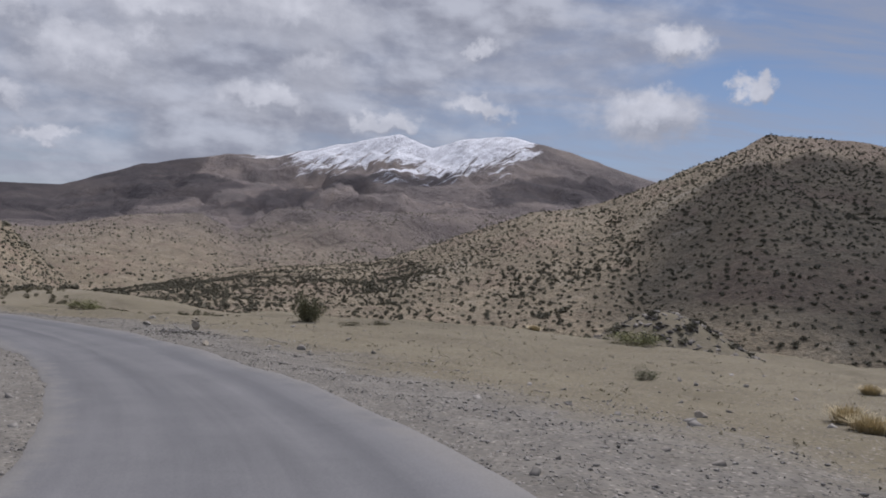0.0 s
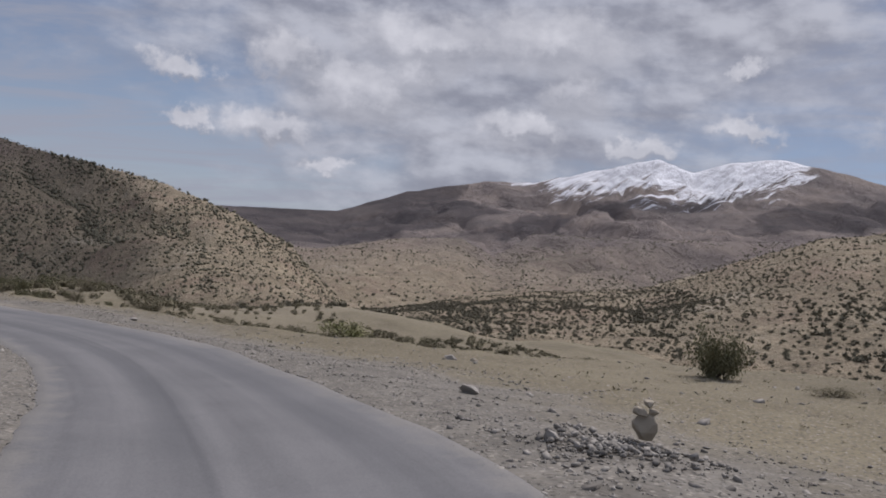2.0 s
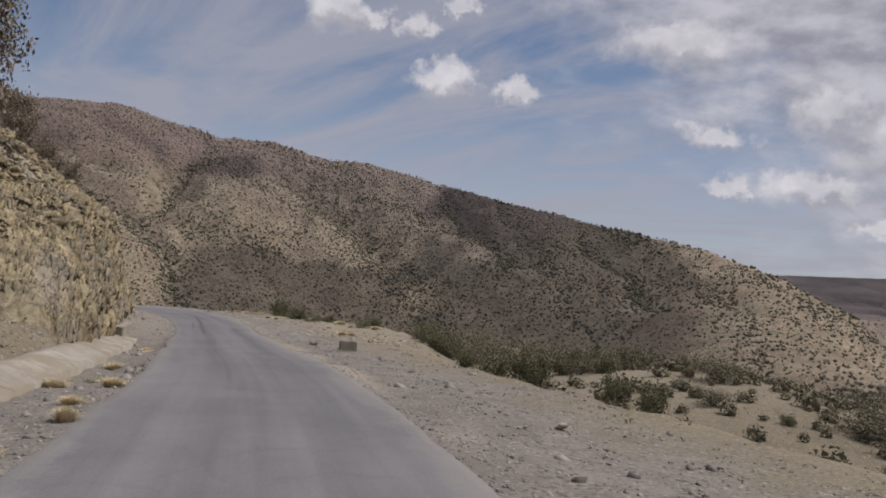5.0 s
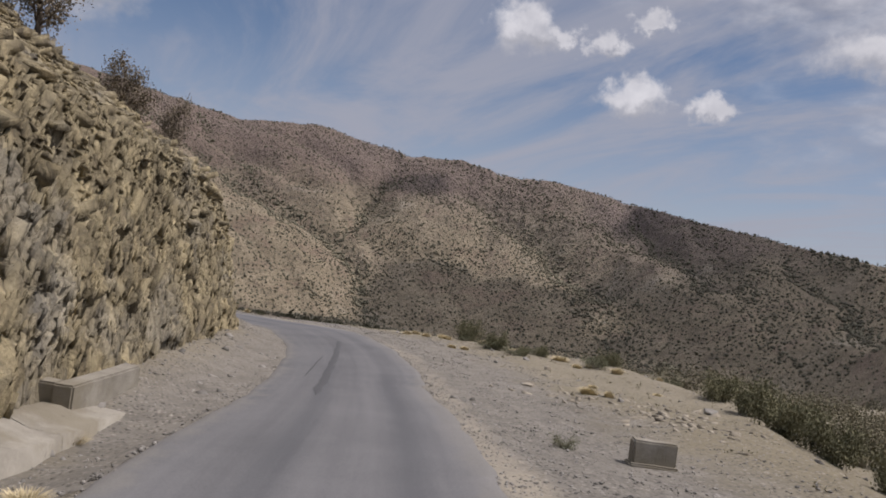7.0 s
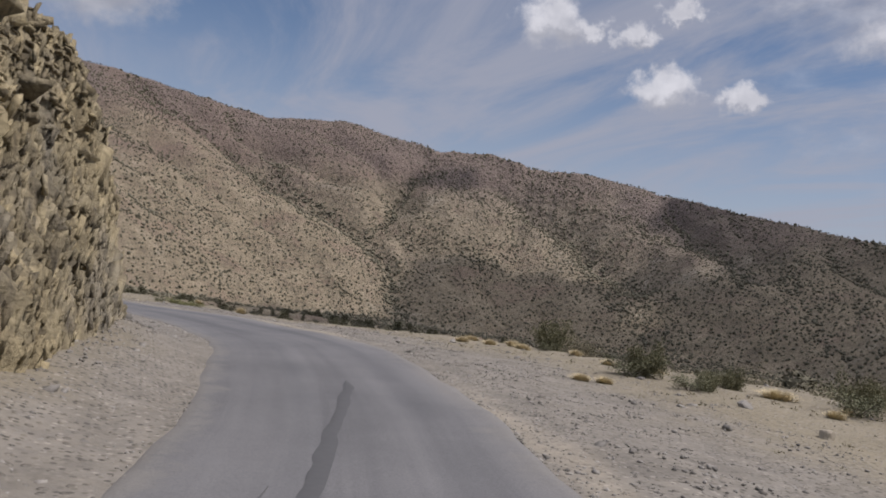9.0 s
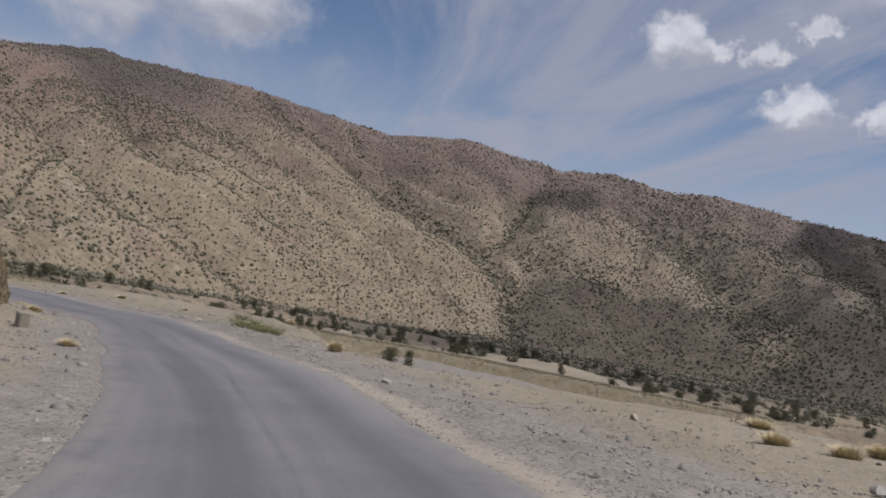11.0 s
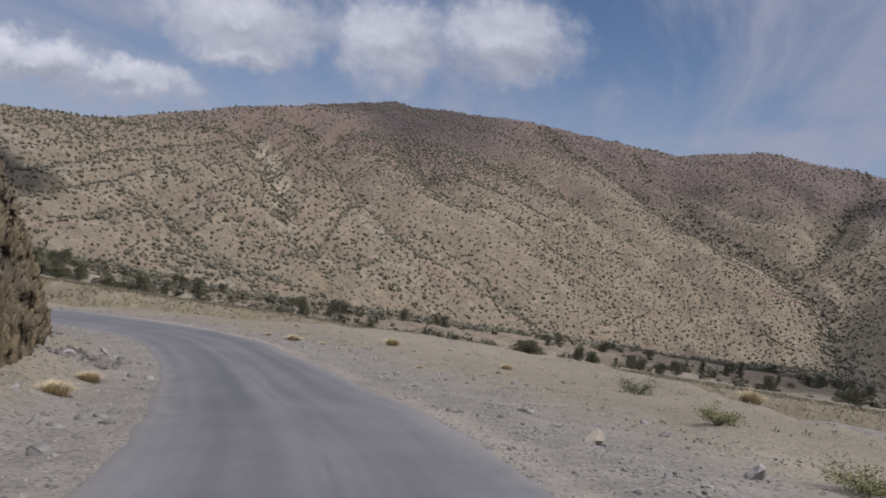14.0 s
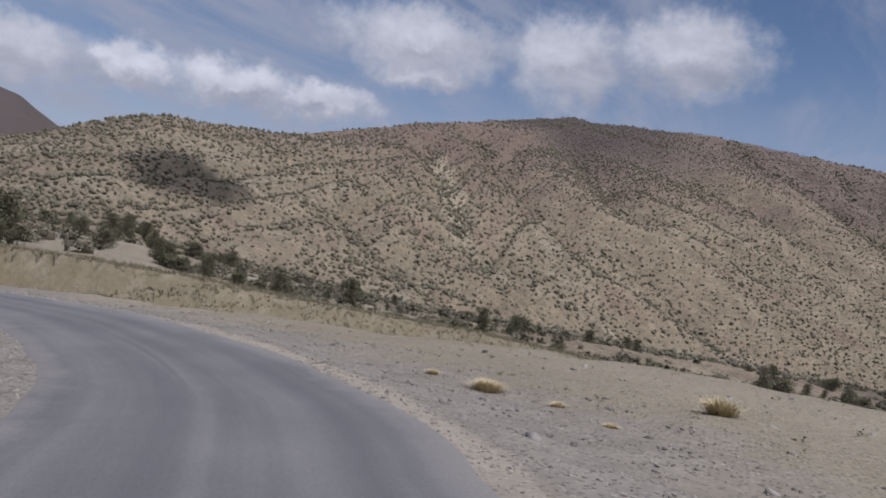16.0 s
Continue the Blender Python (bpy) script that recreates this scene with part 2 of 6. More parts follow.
def build_hills(nt, sh):
    """Dry slopes: pale yellowish earth, grey scree, redder towards the tops, snow on the mountain."""
    p = where(nt)
    xyz = node(nt, "ShaderNodeSeparateXYZ", [(0, p)])
    big, mid = noise_tex(nt, 0.006, 5, 0.6, p), noise_tex(nt, 0.035, 6, 0.65, p)
    fine = noise_tex(nt, 0.35, 5, 0.7, p)
    col = ramp(nt, mid, [(0.25, (0.152, 0.127, 0.092)), (0.5, (0.212, 0.179, 0.130)), (0.72, (0.278, 0.238, 0.176))])
    pink = noise_tex(nt, 0.018, 6, 0.7, p, 0.8)
    col = mix(nt, step_node(nt, pink, 0.50, 0.66, 0.0, 0.75), col, (0.205, 0.156, 0.122))
    col = mix(nt, step_node(nt, pink, 0.44, 0.32, 0.0, 0.7), col, (0.285, 0.256, 0.204))
    ribs = noise_tex(nt, 0.11, 7, 0.75, p, 0.6)
    col = mix(nt, 0.75, col, ramp(nt, ribs, [(0.32, (0.34, 0.34, 0.34)), (0.68, (0.66, 0.65, 0.63))]), "OVERLAY")
    low = node(nt, "ShaderNodeTexVoronoi", [("Vector", p), ("Scale", 0.85)])
    tuft = math_node(nt, "MULTIPLY", step_node(nt, low.outputs["Distance"], 0.42, 0.24), step_node(nt, node(nt, "ShaderNodeSeparateColor", [(0, low.outputs["Color"])]).outputs[0], 0.35, 0.6))
    col = mix(nt, math_node(nt, "MULTIPLY", tuft, 0.62), col, (0.104, 0.094, 0.070))
    stony = node(nt, "ShaderNodeSeparateColor", [(0, node(nt, "ShaderNodeTexVoronoi", [("Vector", p), ("Scale", 1.6)]).outputs["Color"])]).outputs[1]
    col = mix(nt, 0.45, col, ramp(nt, stony, [(0.1, (0.36, 0.36, 0.36)), (0.9, (0.66, 0.65, 0.62))]), "OVERLAY")
    red = math_node(nt, "ADD", math_node(nt, "MULTIPLY", xyz.outputs[2], 0.0045), math_node(nt, "MULTIPLY", big, 1.1))
    col = mix(nt, math_node(nt, "MULTIPLY", step_node(nt, red, 0.72, 1.15), 0.85), col, (0.160, 0.118, 0.098))
    col = mix(nt, 0.45, col, ramp(nt, fine, [(0.3, (0.30, 0.30, 0.30)), (0.7, (0.62, 0.61, 0.58))]), "OVERLAY")
    away = node(nt, "ShaderNodeVectorMath", [(0, p), (1, (-60.0, 40.0, 0.0))], operation="DISTANCE").outputs["Value"]
    behind = math_node(nt, "MULTIPLY", step_node(nt, xyz.outputs[1], 50.0, -120.0), step_node(nt, away, 980.0, 1120.0))
    far = step_node(nt, math_node(nt, "ADD", math_node(nt, "ADD", away, math_node(nt, "MULTIPLY", math_node(nt, "MAXIMUM", math_node(nt, "SUBTRACT", 700.0, xyz.outputs[1]), 0.0), -0.5)), math_node(nt, "MULTIPLY", big, 500.0)), 800.0, 1750.0)
    far = math_node(nt, "MAXIMUM", far, behind)
    rock = ramp(nt, noise_tex(nt, 0.004, 7, 0.62, p), [(0.3, (0.094, 0.083, 0.081)), (0.5, (0.144, 0.122, 0.115)), (0.72, (0.215, 0.178, 0.154))])
    col = mix(nt, far, col, mix(nt, behind, rock, (0.098, 0.080, 0.074)))
    run = node(nt, "ShaderNodeCombineXYZ", [(0, math_node(nt, "ADD", xyz.outputs[0], math_node(nt, "MULTIPLY", xyz.outputs[1], -0.7))), (1, math_node(nt, "MULTIPLY", xyz.outputs[1], 0.22)), (2, 0.0)]).outputs[0]
    streaks = math_node(nt, "SUBTRACT", noise_tex(nt, 0.0075, 9, 0.72, run), 0.5)
    lift = math_node(nt, "ADD", xyz.outputs[2], math_node(nt, "MULTIPLY", streaks, 640.0))
    east = math_node(nt, "MAXIMUM", math_node(nt, "SUBTRACT", xyz.outputs[0], 130.0), 0.0)
    west = math_node(nt, "MAXIMUM", math_node(nt, "SUBTRACT", -720.0, xyz.outputs[0]), 0.0)
    lift = math_node(nt, "SUBTRACT", lift, math_node(nt, "ADD", math_node(nt, "MULTIPLY", east, 0.75), math_node(nt, "MULTIPLY", west, 0.28)))
    crag = noise_tex(nt, 0.016, 8, 0.78, run)
    lift = math_node(nt, "ADD", lift, math_node(nt, "MULTIPLY", math_node(nt, "SUBTRACT", crag, 0.5), 620.0))
    snow = math_node(nt, "MULTIPLY", step_node(nt, lift, 375.0, 430.0), step_node(nt, xyz.outputs[1], 2300.0, 2700.0))
    scree = math_node(nt, "MULTIPLY", attr(nt, "scree"), step_node(nt, fine, 0.35, 0.6))
    col = mix(nt, scree, col, (0.330, 0.290, 0.210))
    col = mix(nt, snow, col, ramp(nt, noise_tex(nt, 0.02, 6, 0.7, run), [(0.3, (0.42, 0.42, 0.45)), (0.6, (0.72, 0.73, 0.76))]))
    nt.links.new(col, sh.inputs["Base Color"])
    rough_far = math_node(nt, "MULTIPLY", math_node(nt, "MULTIPLY", noise_tex(nt, 0.012, 8, 0.7, p), far), 26.0)
    bump(nt, sh, math_node(nt, "ADD", rough_far, math_node(nt, "ADD", fine, math_node(nt, "ADD", math_node(nt, "MULTIPLY", mid, 3.0), math_node(nt, "MULTIPLY", ribs, 2.2)))), 0.9, 1.2)


def build_asphalt(nt, sh):
    lat, s = attr(nt, "across"), attr(nt, "along")
    strip = node(nt, "ShaderNodeCombineXYZ", [(0, math_node(nt, "MULTIPLY", lat, 1.6)), (1, math_node(nt, "MULTIPLY", s, 0.05)), (2, 0.0)]).outputs[0]
    streak = noise_tex(nt, 1.0, 5, 0.6, strip)
    grain, patch = noise_tex(nt, 60.0, 3, 0.7), noise_tex(nt, 0.5, 6, 0.65)
    col = ramp(nt, streak, [(0.3, (0.108, 0.107, 0.110)), (0.7, (0.158, 0.156, 0.157))])
    col = mix(nt, 0.5, col, ramp(nt, patch, [(0.3, (0.36, 0.36, 0.36)), (0.7, (0.62, 0.61, 0.60))]), "OVERLAY")
    wheel = math_node(nt, "ABSOLUTE", math_node(nt, "SUBTRACT", math_node(nt, "ABSOLUTE", math_node(nt, "ADD", lat, 0.25)), 0.80))
    track = math_node(nt, "MULTIPLY", step_node(nt, wheel, 0.40, 0.05), step_node(nt, noise_tex(nt, 0.09, 3), 0.32, 0.55))
    col = mix(nt, math_node(nt, "MULTIPLY", track, 0.55), col, (0.082, 0.083, 0.088))
    wander = math_node(nt, "MULTIPLY", math_node(nt, "SUBTRACT", noise_tex(nt, 0.035, 2), 0.5), 2.6)
    seam = math_node(nt, "ABSOLUTE", math_node(nt, "ADD", math_node(nt, "SUBTRACT", lat, 0.25), wander))
    seam = math_node(nt, "MULTIPLY", step_node(nt, seam, 0.075, 0.02), step_node(nt, noise_tex(nt, 0.12, 5, 0.7), 0.40, 0.62))
    col = mix(nt, math_node(nt, "MULTIPLY", seam, 0.38), col, (0.070, 0.070, 0.075))
    cracks = node(nt, "ShaderNodeTexVoronoi", [("Vector", node(nt, "ShaderNodeVectorMath", [(0, where(nt)), (1, node(nt, "ShaderNodeTexNoise", [("Vector", where(nt)), ("Scale", 1.4), ("Detail", 4.0)]).outputs["Color"])], operation="ADD").outputs[0]), ("Scale", 0.55)], feature="DISTANCE_TO_EDGE").outputs["Distance"]
    cracks = math_node(nt, "MULTIPLY", step_node(nt, cracks, 0.022, 0.006), step_node(nt, noise_tex(nt, 0.22, 4), 0.48, 0.62))
    col = mix(nt, math_node(nt, "MULTIPLY", cracks, 0.16), col, (0.075, 0.075, 0.080))
    dust = math_node(nt, "MULTIPLY", step_node(nt, math_node(nt, "ADD", lat, math_node(nt, "MULTIPLY", noise_tex(nt, 0.5, 5, 0.65), 0.9)), -0.95, -1.45), step_node(nt, noise_tex(nt, 0.25, 5, 0.65), 0.42, 0.60))
    col = mix(nt, math_node(nt, "MULTIPLY", dust, 0.6), col, (0.225, 0.212, 0.195))
    rim = math_node(nt, "ADD", math_node(nt, "ABSOLUTE", lat), math_node(nt, "MULTIPLY", noise_tex(nt, 1.6, 7, 0.75), 1.6))
    col = mix(nt, math_node(nt, "MULTIPLY", step_node(nt, rim, 2.40, 2.85), 0.9), col, (0.172, 0.164, 0.152))
    col = mix(nt, 0.3, col, ramp(nt, grain, [(0.35, (0.3, 0.3, 0.3)), (0.65, (0.7, 0.7, 0.7))]), "OVERLAY")
    nt.links.new(col, sh.inputs["Base Color"])
    sh.inputs["Roughness"].default_value = 0.8
    bump(nt, sh, grain, 0.3, 0.01)


def build_rock(nt, sh):
    p = where(nt)
    m = node(nt, "ShaderNodeMapping", [("Vector", p), ("Rotation", (0.25, 0.35, 0.3)), ("Scale", (2.6, 2.6, 0.9))]).outputs[0]
    bed = noise_tex(nt, 1.6, 7, 0.65, m, 0.6)
    big = noise_tex(nt, 0.45, 4, 0.6, p)
    col = ramp(nt, bed, [(0.28, (0.085, 0.072, 0.052)), (0.44, (0.185, 0.158, 0.105)), (0.58, (0.290, 0.250, 0.162)), (0.76, (0.400, 0.350, 0.240))])
    col = mix(nt, step_node(nt, big, 0.5, 0.7, 0.0, 0.6), col, (0.230, 0.222, 0.200))
    slabs = node(nt, "ShaderNodeTexVoronoi", [("Vector", m), ("Scale", 1.3)])
    tone = node(nt, "ShaderNodeSeparateColor", [(0, slabs.outputs["Color"])]).outputs[1]
    col = mix(nt, 0.55, col, ramp(nt, tone, [(0.0, (0.30, 0.30, 0.31)), (1.0, (0.66, 0.64, 0.60))]), "OVERLAY")
    gaps = node(nt, "ShaderNodeTexVoronoi", [("Vector", m), ("Scale", 1.3)], feature="DISTANCE_TO_EDGE").outputs["Distance"]
    gaps = math_node(nt, "MULTIPLY", step_node(nt, gaps, 0.07, 0.01), step_node(nt, big, 0.35, 0.6))
    col = mix(nt, math_node(nt, "MULTIPLY", gaps, 0.4), col, (0.055, 0.048, 0.040))
    isle = node(nt, "ShaderNodeNewGeometry").outputs["Random Per Island"]
    col = mix(nt, 0.4, col, ramp(nt, isle, [(0.0, (0.35, 0.34, 0.32)), (1.0, (0.66, 0.64, 0.60))]), "OVERLAY")
    nt.links.new(col, sh.inputs["Base Color"])
    bump(nt, sh, math_node(nt, "ADD", bed, noise_tex(nt, 14.0, 4, 0.7, p)), 0.8, 0.06)


def build_concrete(nt, sh):
    """Weathered cast concrete, half covered in dust and washed-in soil."""
    col = ramp(nt, noise_tex(nt, 2.2, 6, 0.7), [(0.3, (0.190, 0.172, 0.142)), (0.7, (0.320, 0.296, 0.250))])
    col = mix(nt, step_node(nt, noise_tex(nt, 0.9, 6, 0.7), 0.42, 0.58, 0.0, 0.8), col, (0.195, 0.170, 0.125))
    col = mix(nt, step_node(nt, noise_tex(nt, 7.0, 5, 0.75), 0.60, 0.70, 0.0, 0.5), col, (0.110, 0.098, 0.080))
    nt.links.new(col, sh.inputs["Base Color"])
    bump(nt, sh, noise_tex(nt, 18.0, 6, 0.75), 0.5, 0.02)


def darken(base, by):
    """The same build with its colour multiplied darker."""
    def build(nt, sh):
        base(nt, sh)
        old = sh.inputs["Base Color"].links[0].from_socket
        nt.links.new(mix(nt, 1.0, old, by, "MULTIPLY"), sh.inputs["Base Color"])
    return build


def tint(name, dark, light, scale=3.0, rough=0.9):
    def build(nt, sh):
        isle = node(nt, "ShaderNodeNewGeometry").outputs["Random Per Island"]
        f = math_node(nt, "ADD", math_node(nt, "MULTIPLY", isle, 0.55), math_node(nt, "MULTIPLY", noise_tex(nt, scale), 0.45))
        nt.links.new(ramp(nt, f, [(0.15, dark), (0.85, light)]), sh.inputs["Base Color"])
        sh.inputs["Roughness"].default_value = rough
    return mat(name, build)


soil, hills_mat, asphalt, rock_mat = mat("soil", build_soil), mat("hill_earth", build_hills), mat("asphalt", build_asphalt), mat("rock", build_rock)
dusty_asphalt = mat("dusty_asphalt", lambda nt, sh: (build_asphalt(nt, sh), nt.links.new(mix(nt, 0.8, sh.inputs["Base Color"].links[0].from_socket, (0.245, 0.218, 0.176)), sh.inputs["Base Color"])))
dark_rock_mat = mat("dark_rock", darken(build_rock, (0.56, 0.53, 0.52)))
scrub_mat = tint("scrub", (0.084, 0.079, 0.056), (0.175, 0.160, 0.114), 0.3)
leaf_mat = tint("leaf", (0.080, 0.085, 0.052), (0.190, 0.186, 0.112), 2.0)
pale_leaf_mat = tint("pale_leaf", (0.100, 0.105, 0.045), (0.220, 0.215, 0.100), 2.0)
straw_mat = tint("straw", (0.360, 0.295, 0.170), (0.580, 0.495, 0.325), 2.0)
bark_mat = tint("bark", (0.075, 0.060, 0.048), (0.160, 0.130, 0.105), 6.0)
stone_mat = tint("stone", (0.095, 0.089, 0.080), (0.300, 0.280, 0.250), 8.0)
dark_stone_mat = tint("dark_stone", (0.085, 0.078, 0.070), (0.190, 0.172, 0.150), 8.0)
concrete_mat = mat("concrete", build_concrete)
pale_concrete_mat = tint("pale_concrete", (0.360, 0.330, 0.285), (0.500, 0.465, 0.405), 3.0)
tar_mat = tint("tar", (0.062, 0.062, 0.065), (0.098, 0.097, 0.098), 14.0, 0.75)


def build_cloud(nt, sh, density=0.47):
    """White vapour, thin enough to let some of the sun through."""
    nt.links.new(ramp(nt, noise_tex(nt, 0.01), [(0.3, (0.70, 0.70, 0.72)), (0.7, (0.80, 0.80, 0.80))]), sh.inputs["Base Color"])
    sh.inputs["Alpha"].default_value = density


cloud_mat = mat("cloud", build_cloud)
thick_cloud_mat = mat("thick_cloud", lambda nt, sh: build_cloud(nt, sh, 0.78))
olive_mat = tint("olive_leaf", (0.098, 0.090, 0.058), (0.205, 0.180, 0.118), 2.0)
bush_mat = tint("bush_leaf", (0.095, 0.093, 0.052), (0.215, 0.200, 0.118), 2.0)
bank_mat = tint("bank_grass", (0.150, 0.134, 0.088), (0.235, 0.206, 0.140), 1.0)


# ---- numeric helpers ----
def vnoise(x, y, seed=0):
    """Smooth value noise in -1..1 on arrays."""
    xi, yi = np.floor(x).astype(np.int64), np.floor(y).astype(np.int64)
    fx, fy = x - xi, y - yi
    fx, fy = fx * fx * fx * (fx * (fx * 6 - 15) + 10), fy * fy * fy * (fy * (fy * 6 - 15) + 10)

    def rnd(a, b):
        n = (a * 374761393 + b * 668265263 + seed * 1274126177) & 0x7FFFFFFF
        n = ((n ^ (n >> 13)) * 1274126177) & 0x7FFFFFFF
        return ((n ^ (n >> 16)) & 0xFFFF) / 32767.5 - 1.0

    a, b, c, d = rnd(xi, yi), rnd(xi + 1, yi), rnd(xi, yi + 1), rnd(xi + 1, yi + 1)
    return (a * (1 - fx) + b * fx) * (1 - fy) + (c * (1 - fx) + d * fx) * fy


def fbm(x, y, octaves=4, seed=0, gain=0.5):
    total, amp, f = np.zeros_like(x), 1.0, 1.0
    for o in range(octaves):
        total += amp * vnoise(x * f + 17.3 * o, y * f - 9.1 * o, seed + o)
        amp, f = amp * gain, f * 2.03
    return total


def smooth(a, b, x):
    u = np.clip((x - a) / (b - a), 0, 1)
    return u * u * (3 - 2 * u)


def spline(points, per=8):
    """Catmull-Rom through the rows of points."""
    p = np.array(points, float)
    p = np.vstack([2 * p[0] - p[1], p, 2 * p[-1] - p[-2]])
    out = []
    for i in range(1, len(p) - 2):
        for k in range(per):
            u = k / per
            out.append(0.5 * (2 * p[i] + (p[i + 1] - p[i - 1]) * u + (2 * p[i - 1] - 5 * p[i] + 4 * p[i + 1] - p[i + 2]) * u * u
                              + (3 * p[i] - p[i - 1] - 3 * p[i + 1] + p[i + 2]) * u ** 3))
    out.append(p[-2])
    return np.array(out)


class Track:
    """A road's middle line, and how places lie to it: along it, to its left, and its height there."""

    def __init__(self, points, per=8):
        self.line = spline(points, per)
        self.tan = np.gradient(self.line, axis=0)
        self.tan[:, :2] /= np.linalg.norm(self.tan[:, :2], axis=1)[:, None]
        self.along = np.r_[0, np.cumsum(np.linalg.norm(np.diff(self.line[:, :2], axis=0), axis=1))]

    def coords(self, x, y):
        x, y = np.ravel(x), np.ravel(y)
        s, lat, z = np.empty(x.size), np.empty(x.size), np.empty(x.size)
        L, T = self.line, self.tan
        for a in range(0, x.size, 40000):
            c = slice(a, a + 40000)
            d = (x[c, None] - L[None, :, 0]) ** 2 + (y[c, None] - L[None, :, 1]) ** 2
            k = d.argmin(1)
            dx, dy = x[c] - L[k, 0], y[c] - L[k, 1]
            fore = dx * T[k, 0] + dy * T[k, 1]
            side = T[k, 0] * dy - T[k, 1] * dx
            s[c] = self.along[k] + np.clip(fore, -3, 3)
            lat[c] = np.where(np.abs(fore) > 3, np.sign(side) * np.sqrt(d[np.arange(k.size), k]), side)
            z[c] = np.interp(s[c], self.along, L[:, 2])
        return s, lat, z

    def at(self, s, lat):
        s = np.asarray(s, float)
        p = np.stack([np.interp(s, self.along, self.line[:, k]) for k in range(3)], -1)
        t = np.stack([np.interp(s, self.along, self.tan[:, k]) for k in range(2)], -1)
        t /= np.linalg.norm(t, axis=-1, keepdims=True)
        return p[..., 0] - t[..., 1] * lat, p[..., 1] + t[..., 0] * lat, p[..., 2]


ROAD = Track([(8, -34, 2.55), (4.2, -17, 1.5), (0.34, 0.08, 0.38), (-1.74, 7.62, -0.21), (-5.22, 14.75, -0.76), (-10.45, 21.88, -1.28),
              (-16.39, 27.26, -1.77), (-24.2, 31.84, -2.32), (-31.66, 35.3, -2.78), (-37.43, 37.48, -3.09), (-43.43, 39.4, -3.57), (-49.34, 41.15, -3.94),
              (-56.26, 42.87, -4.21), (-64.29, 43.86, -4.64), (-72.99, 43.74, -5.35), (-81.16, 42.85, -5.95), (-88.67, 41.58, -6.59), (-95.56, 39.4, -7.15),
              (-103.15, 35.3, -7.96), (-110.2, 29.8, -8.4), (-115.8, 22.2, -9.05), (-118.8, 12, -9.75), (-118.5, -4, -10.65)])
LOW = Track([(-119.5, 3.0, -10.6), (-128.0, 17.0, -11.0), (-140.0, 27.0, -12.4), (-150.0, 39.0, -14.3), (-157.0, 55.0, -15.8),
             (-158.5, 75.0, -17.0), (-155.0, 100.0, -18.4), (-146.0, 130.0, -20.0), (-130.0, 158.0, -21.8)])
ROAD_X = ROAD.line[:, 0]
# road x, shift of the asphalt to the left of the line, half its width
PAVED = [(8, -0.2, 1.75), (0, -0.2, 1.7), (-8, 0.0, 1.65), (-16, 0.1, 1.6), (-24, 0.35, 1.6), (-32, 0.5, 1.55), (-40, 0.5, 1.45), (-46, 0.28, 1.4), (-52, 0.1, 1.35), (-58, 0.0, 1.4),
         (-64, -0.1, 1.55), (-70, -0.15, 1.7), (-78, 0.05, 1.75), (-84, 0.6, 1.55), (-90, 0.6, 1.55), (-96, 0.4, 1.6), (-100, 0.2, 1.6), (-104, -0.3, 1.55), (-108, -0.6, 1.5), (-112, -0.2, 1.5), (-125, 0.2, 1.6)]


def by_x(s, rows, col):
    """A value that a table gives against the road's x, at distances along it."""
    r = np.array(rows, float)
    x = np.interp(s, ROAD.along, ROAD_X)
    return np.interp(-x, -r[:, 0], r[:, col])


def off_paving(s, lat):
    """Distance outside the asphalt's edge, negative on it."""
    return np.abs(lat - by_x(s, PAVED, 1)) - by_x(s, PAVED, 2)


def camber(lat):
    """The road leans into its bend; the bench beyond it is nearly level."""
    return np.where(lat > -2.2, -0.05 * np.clip(lat, -2.2, 2.5), 0.11 - 0.06 * np.clip((-lat - 2.2) / 5.8, 0, 1))


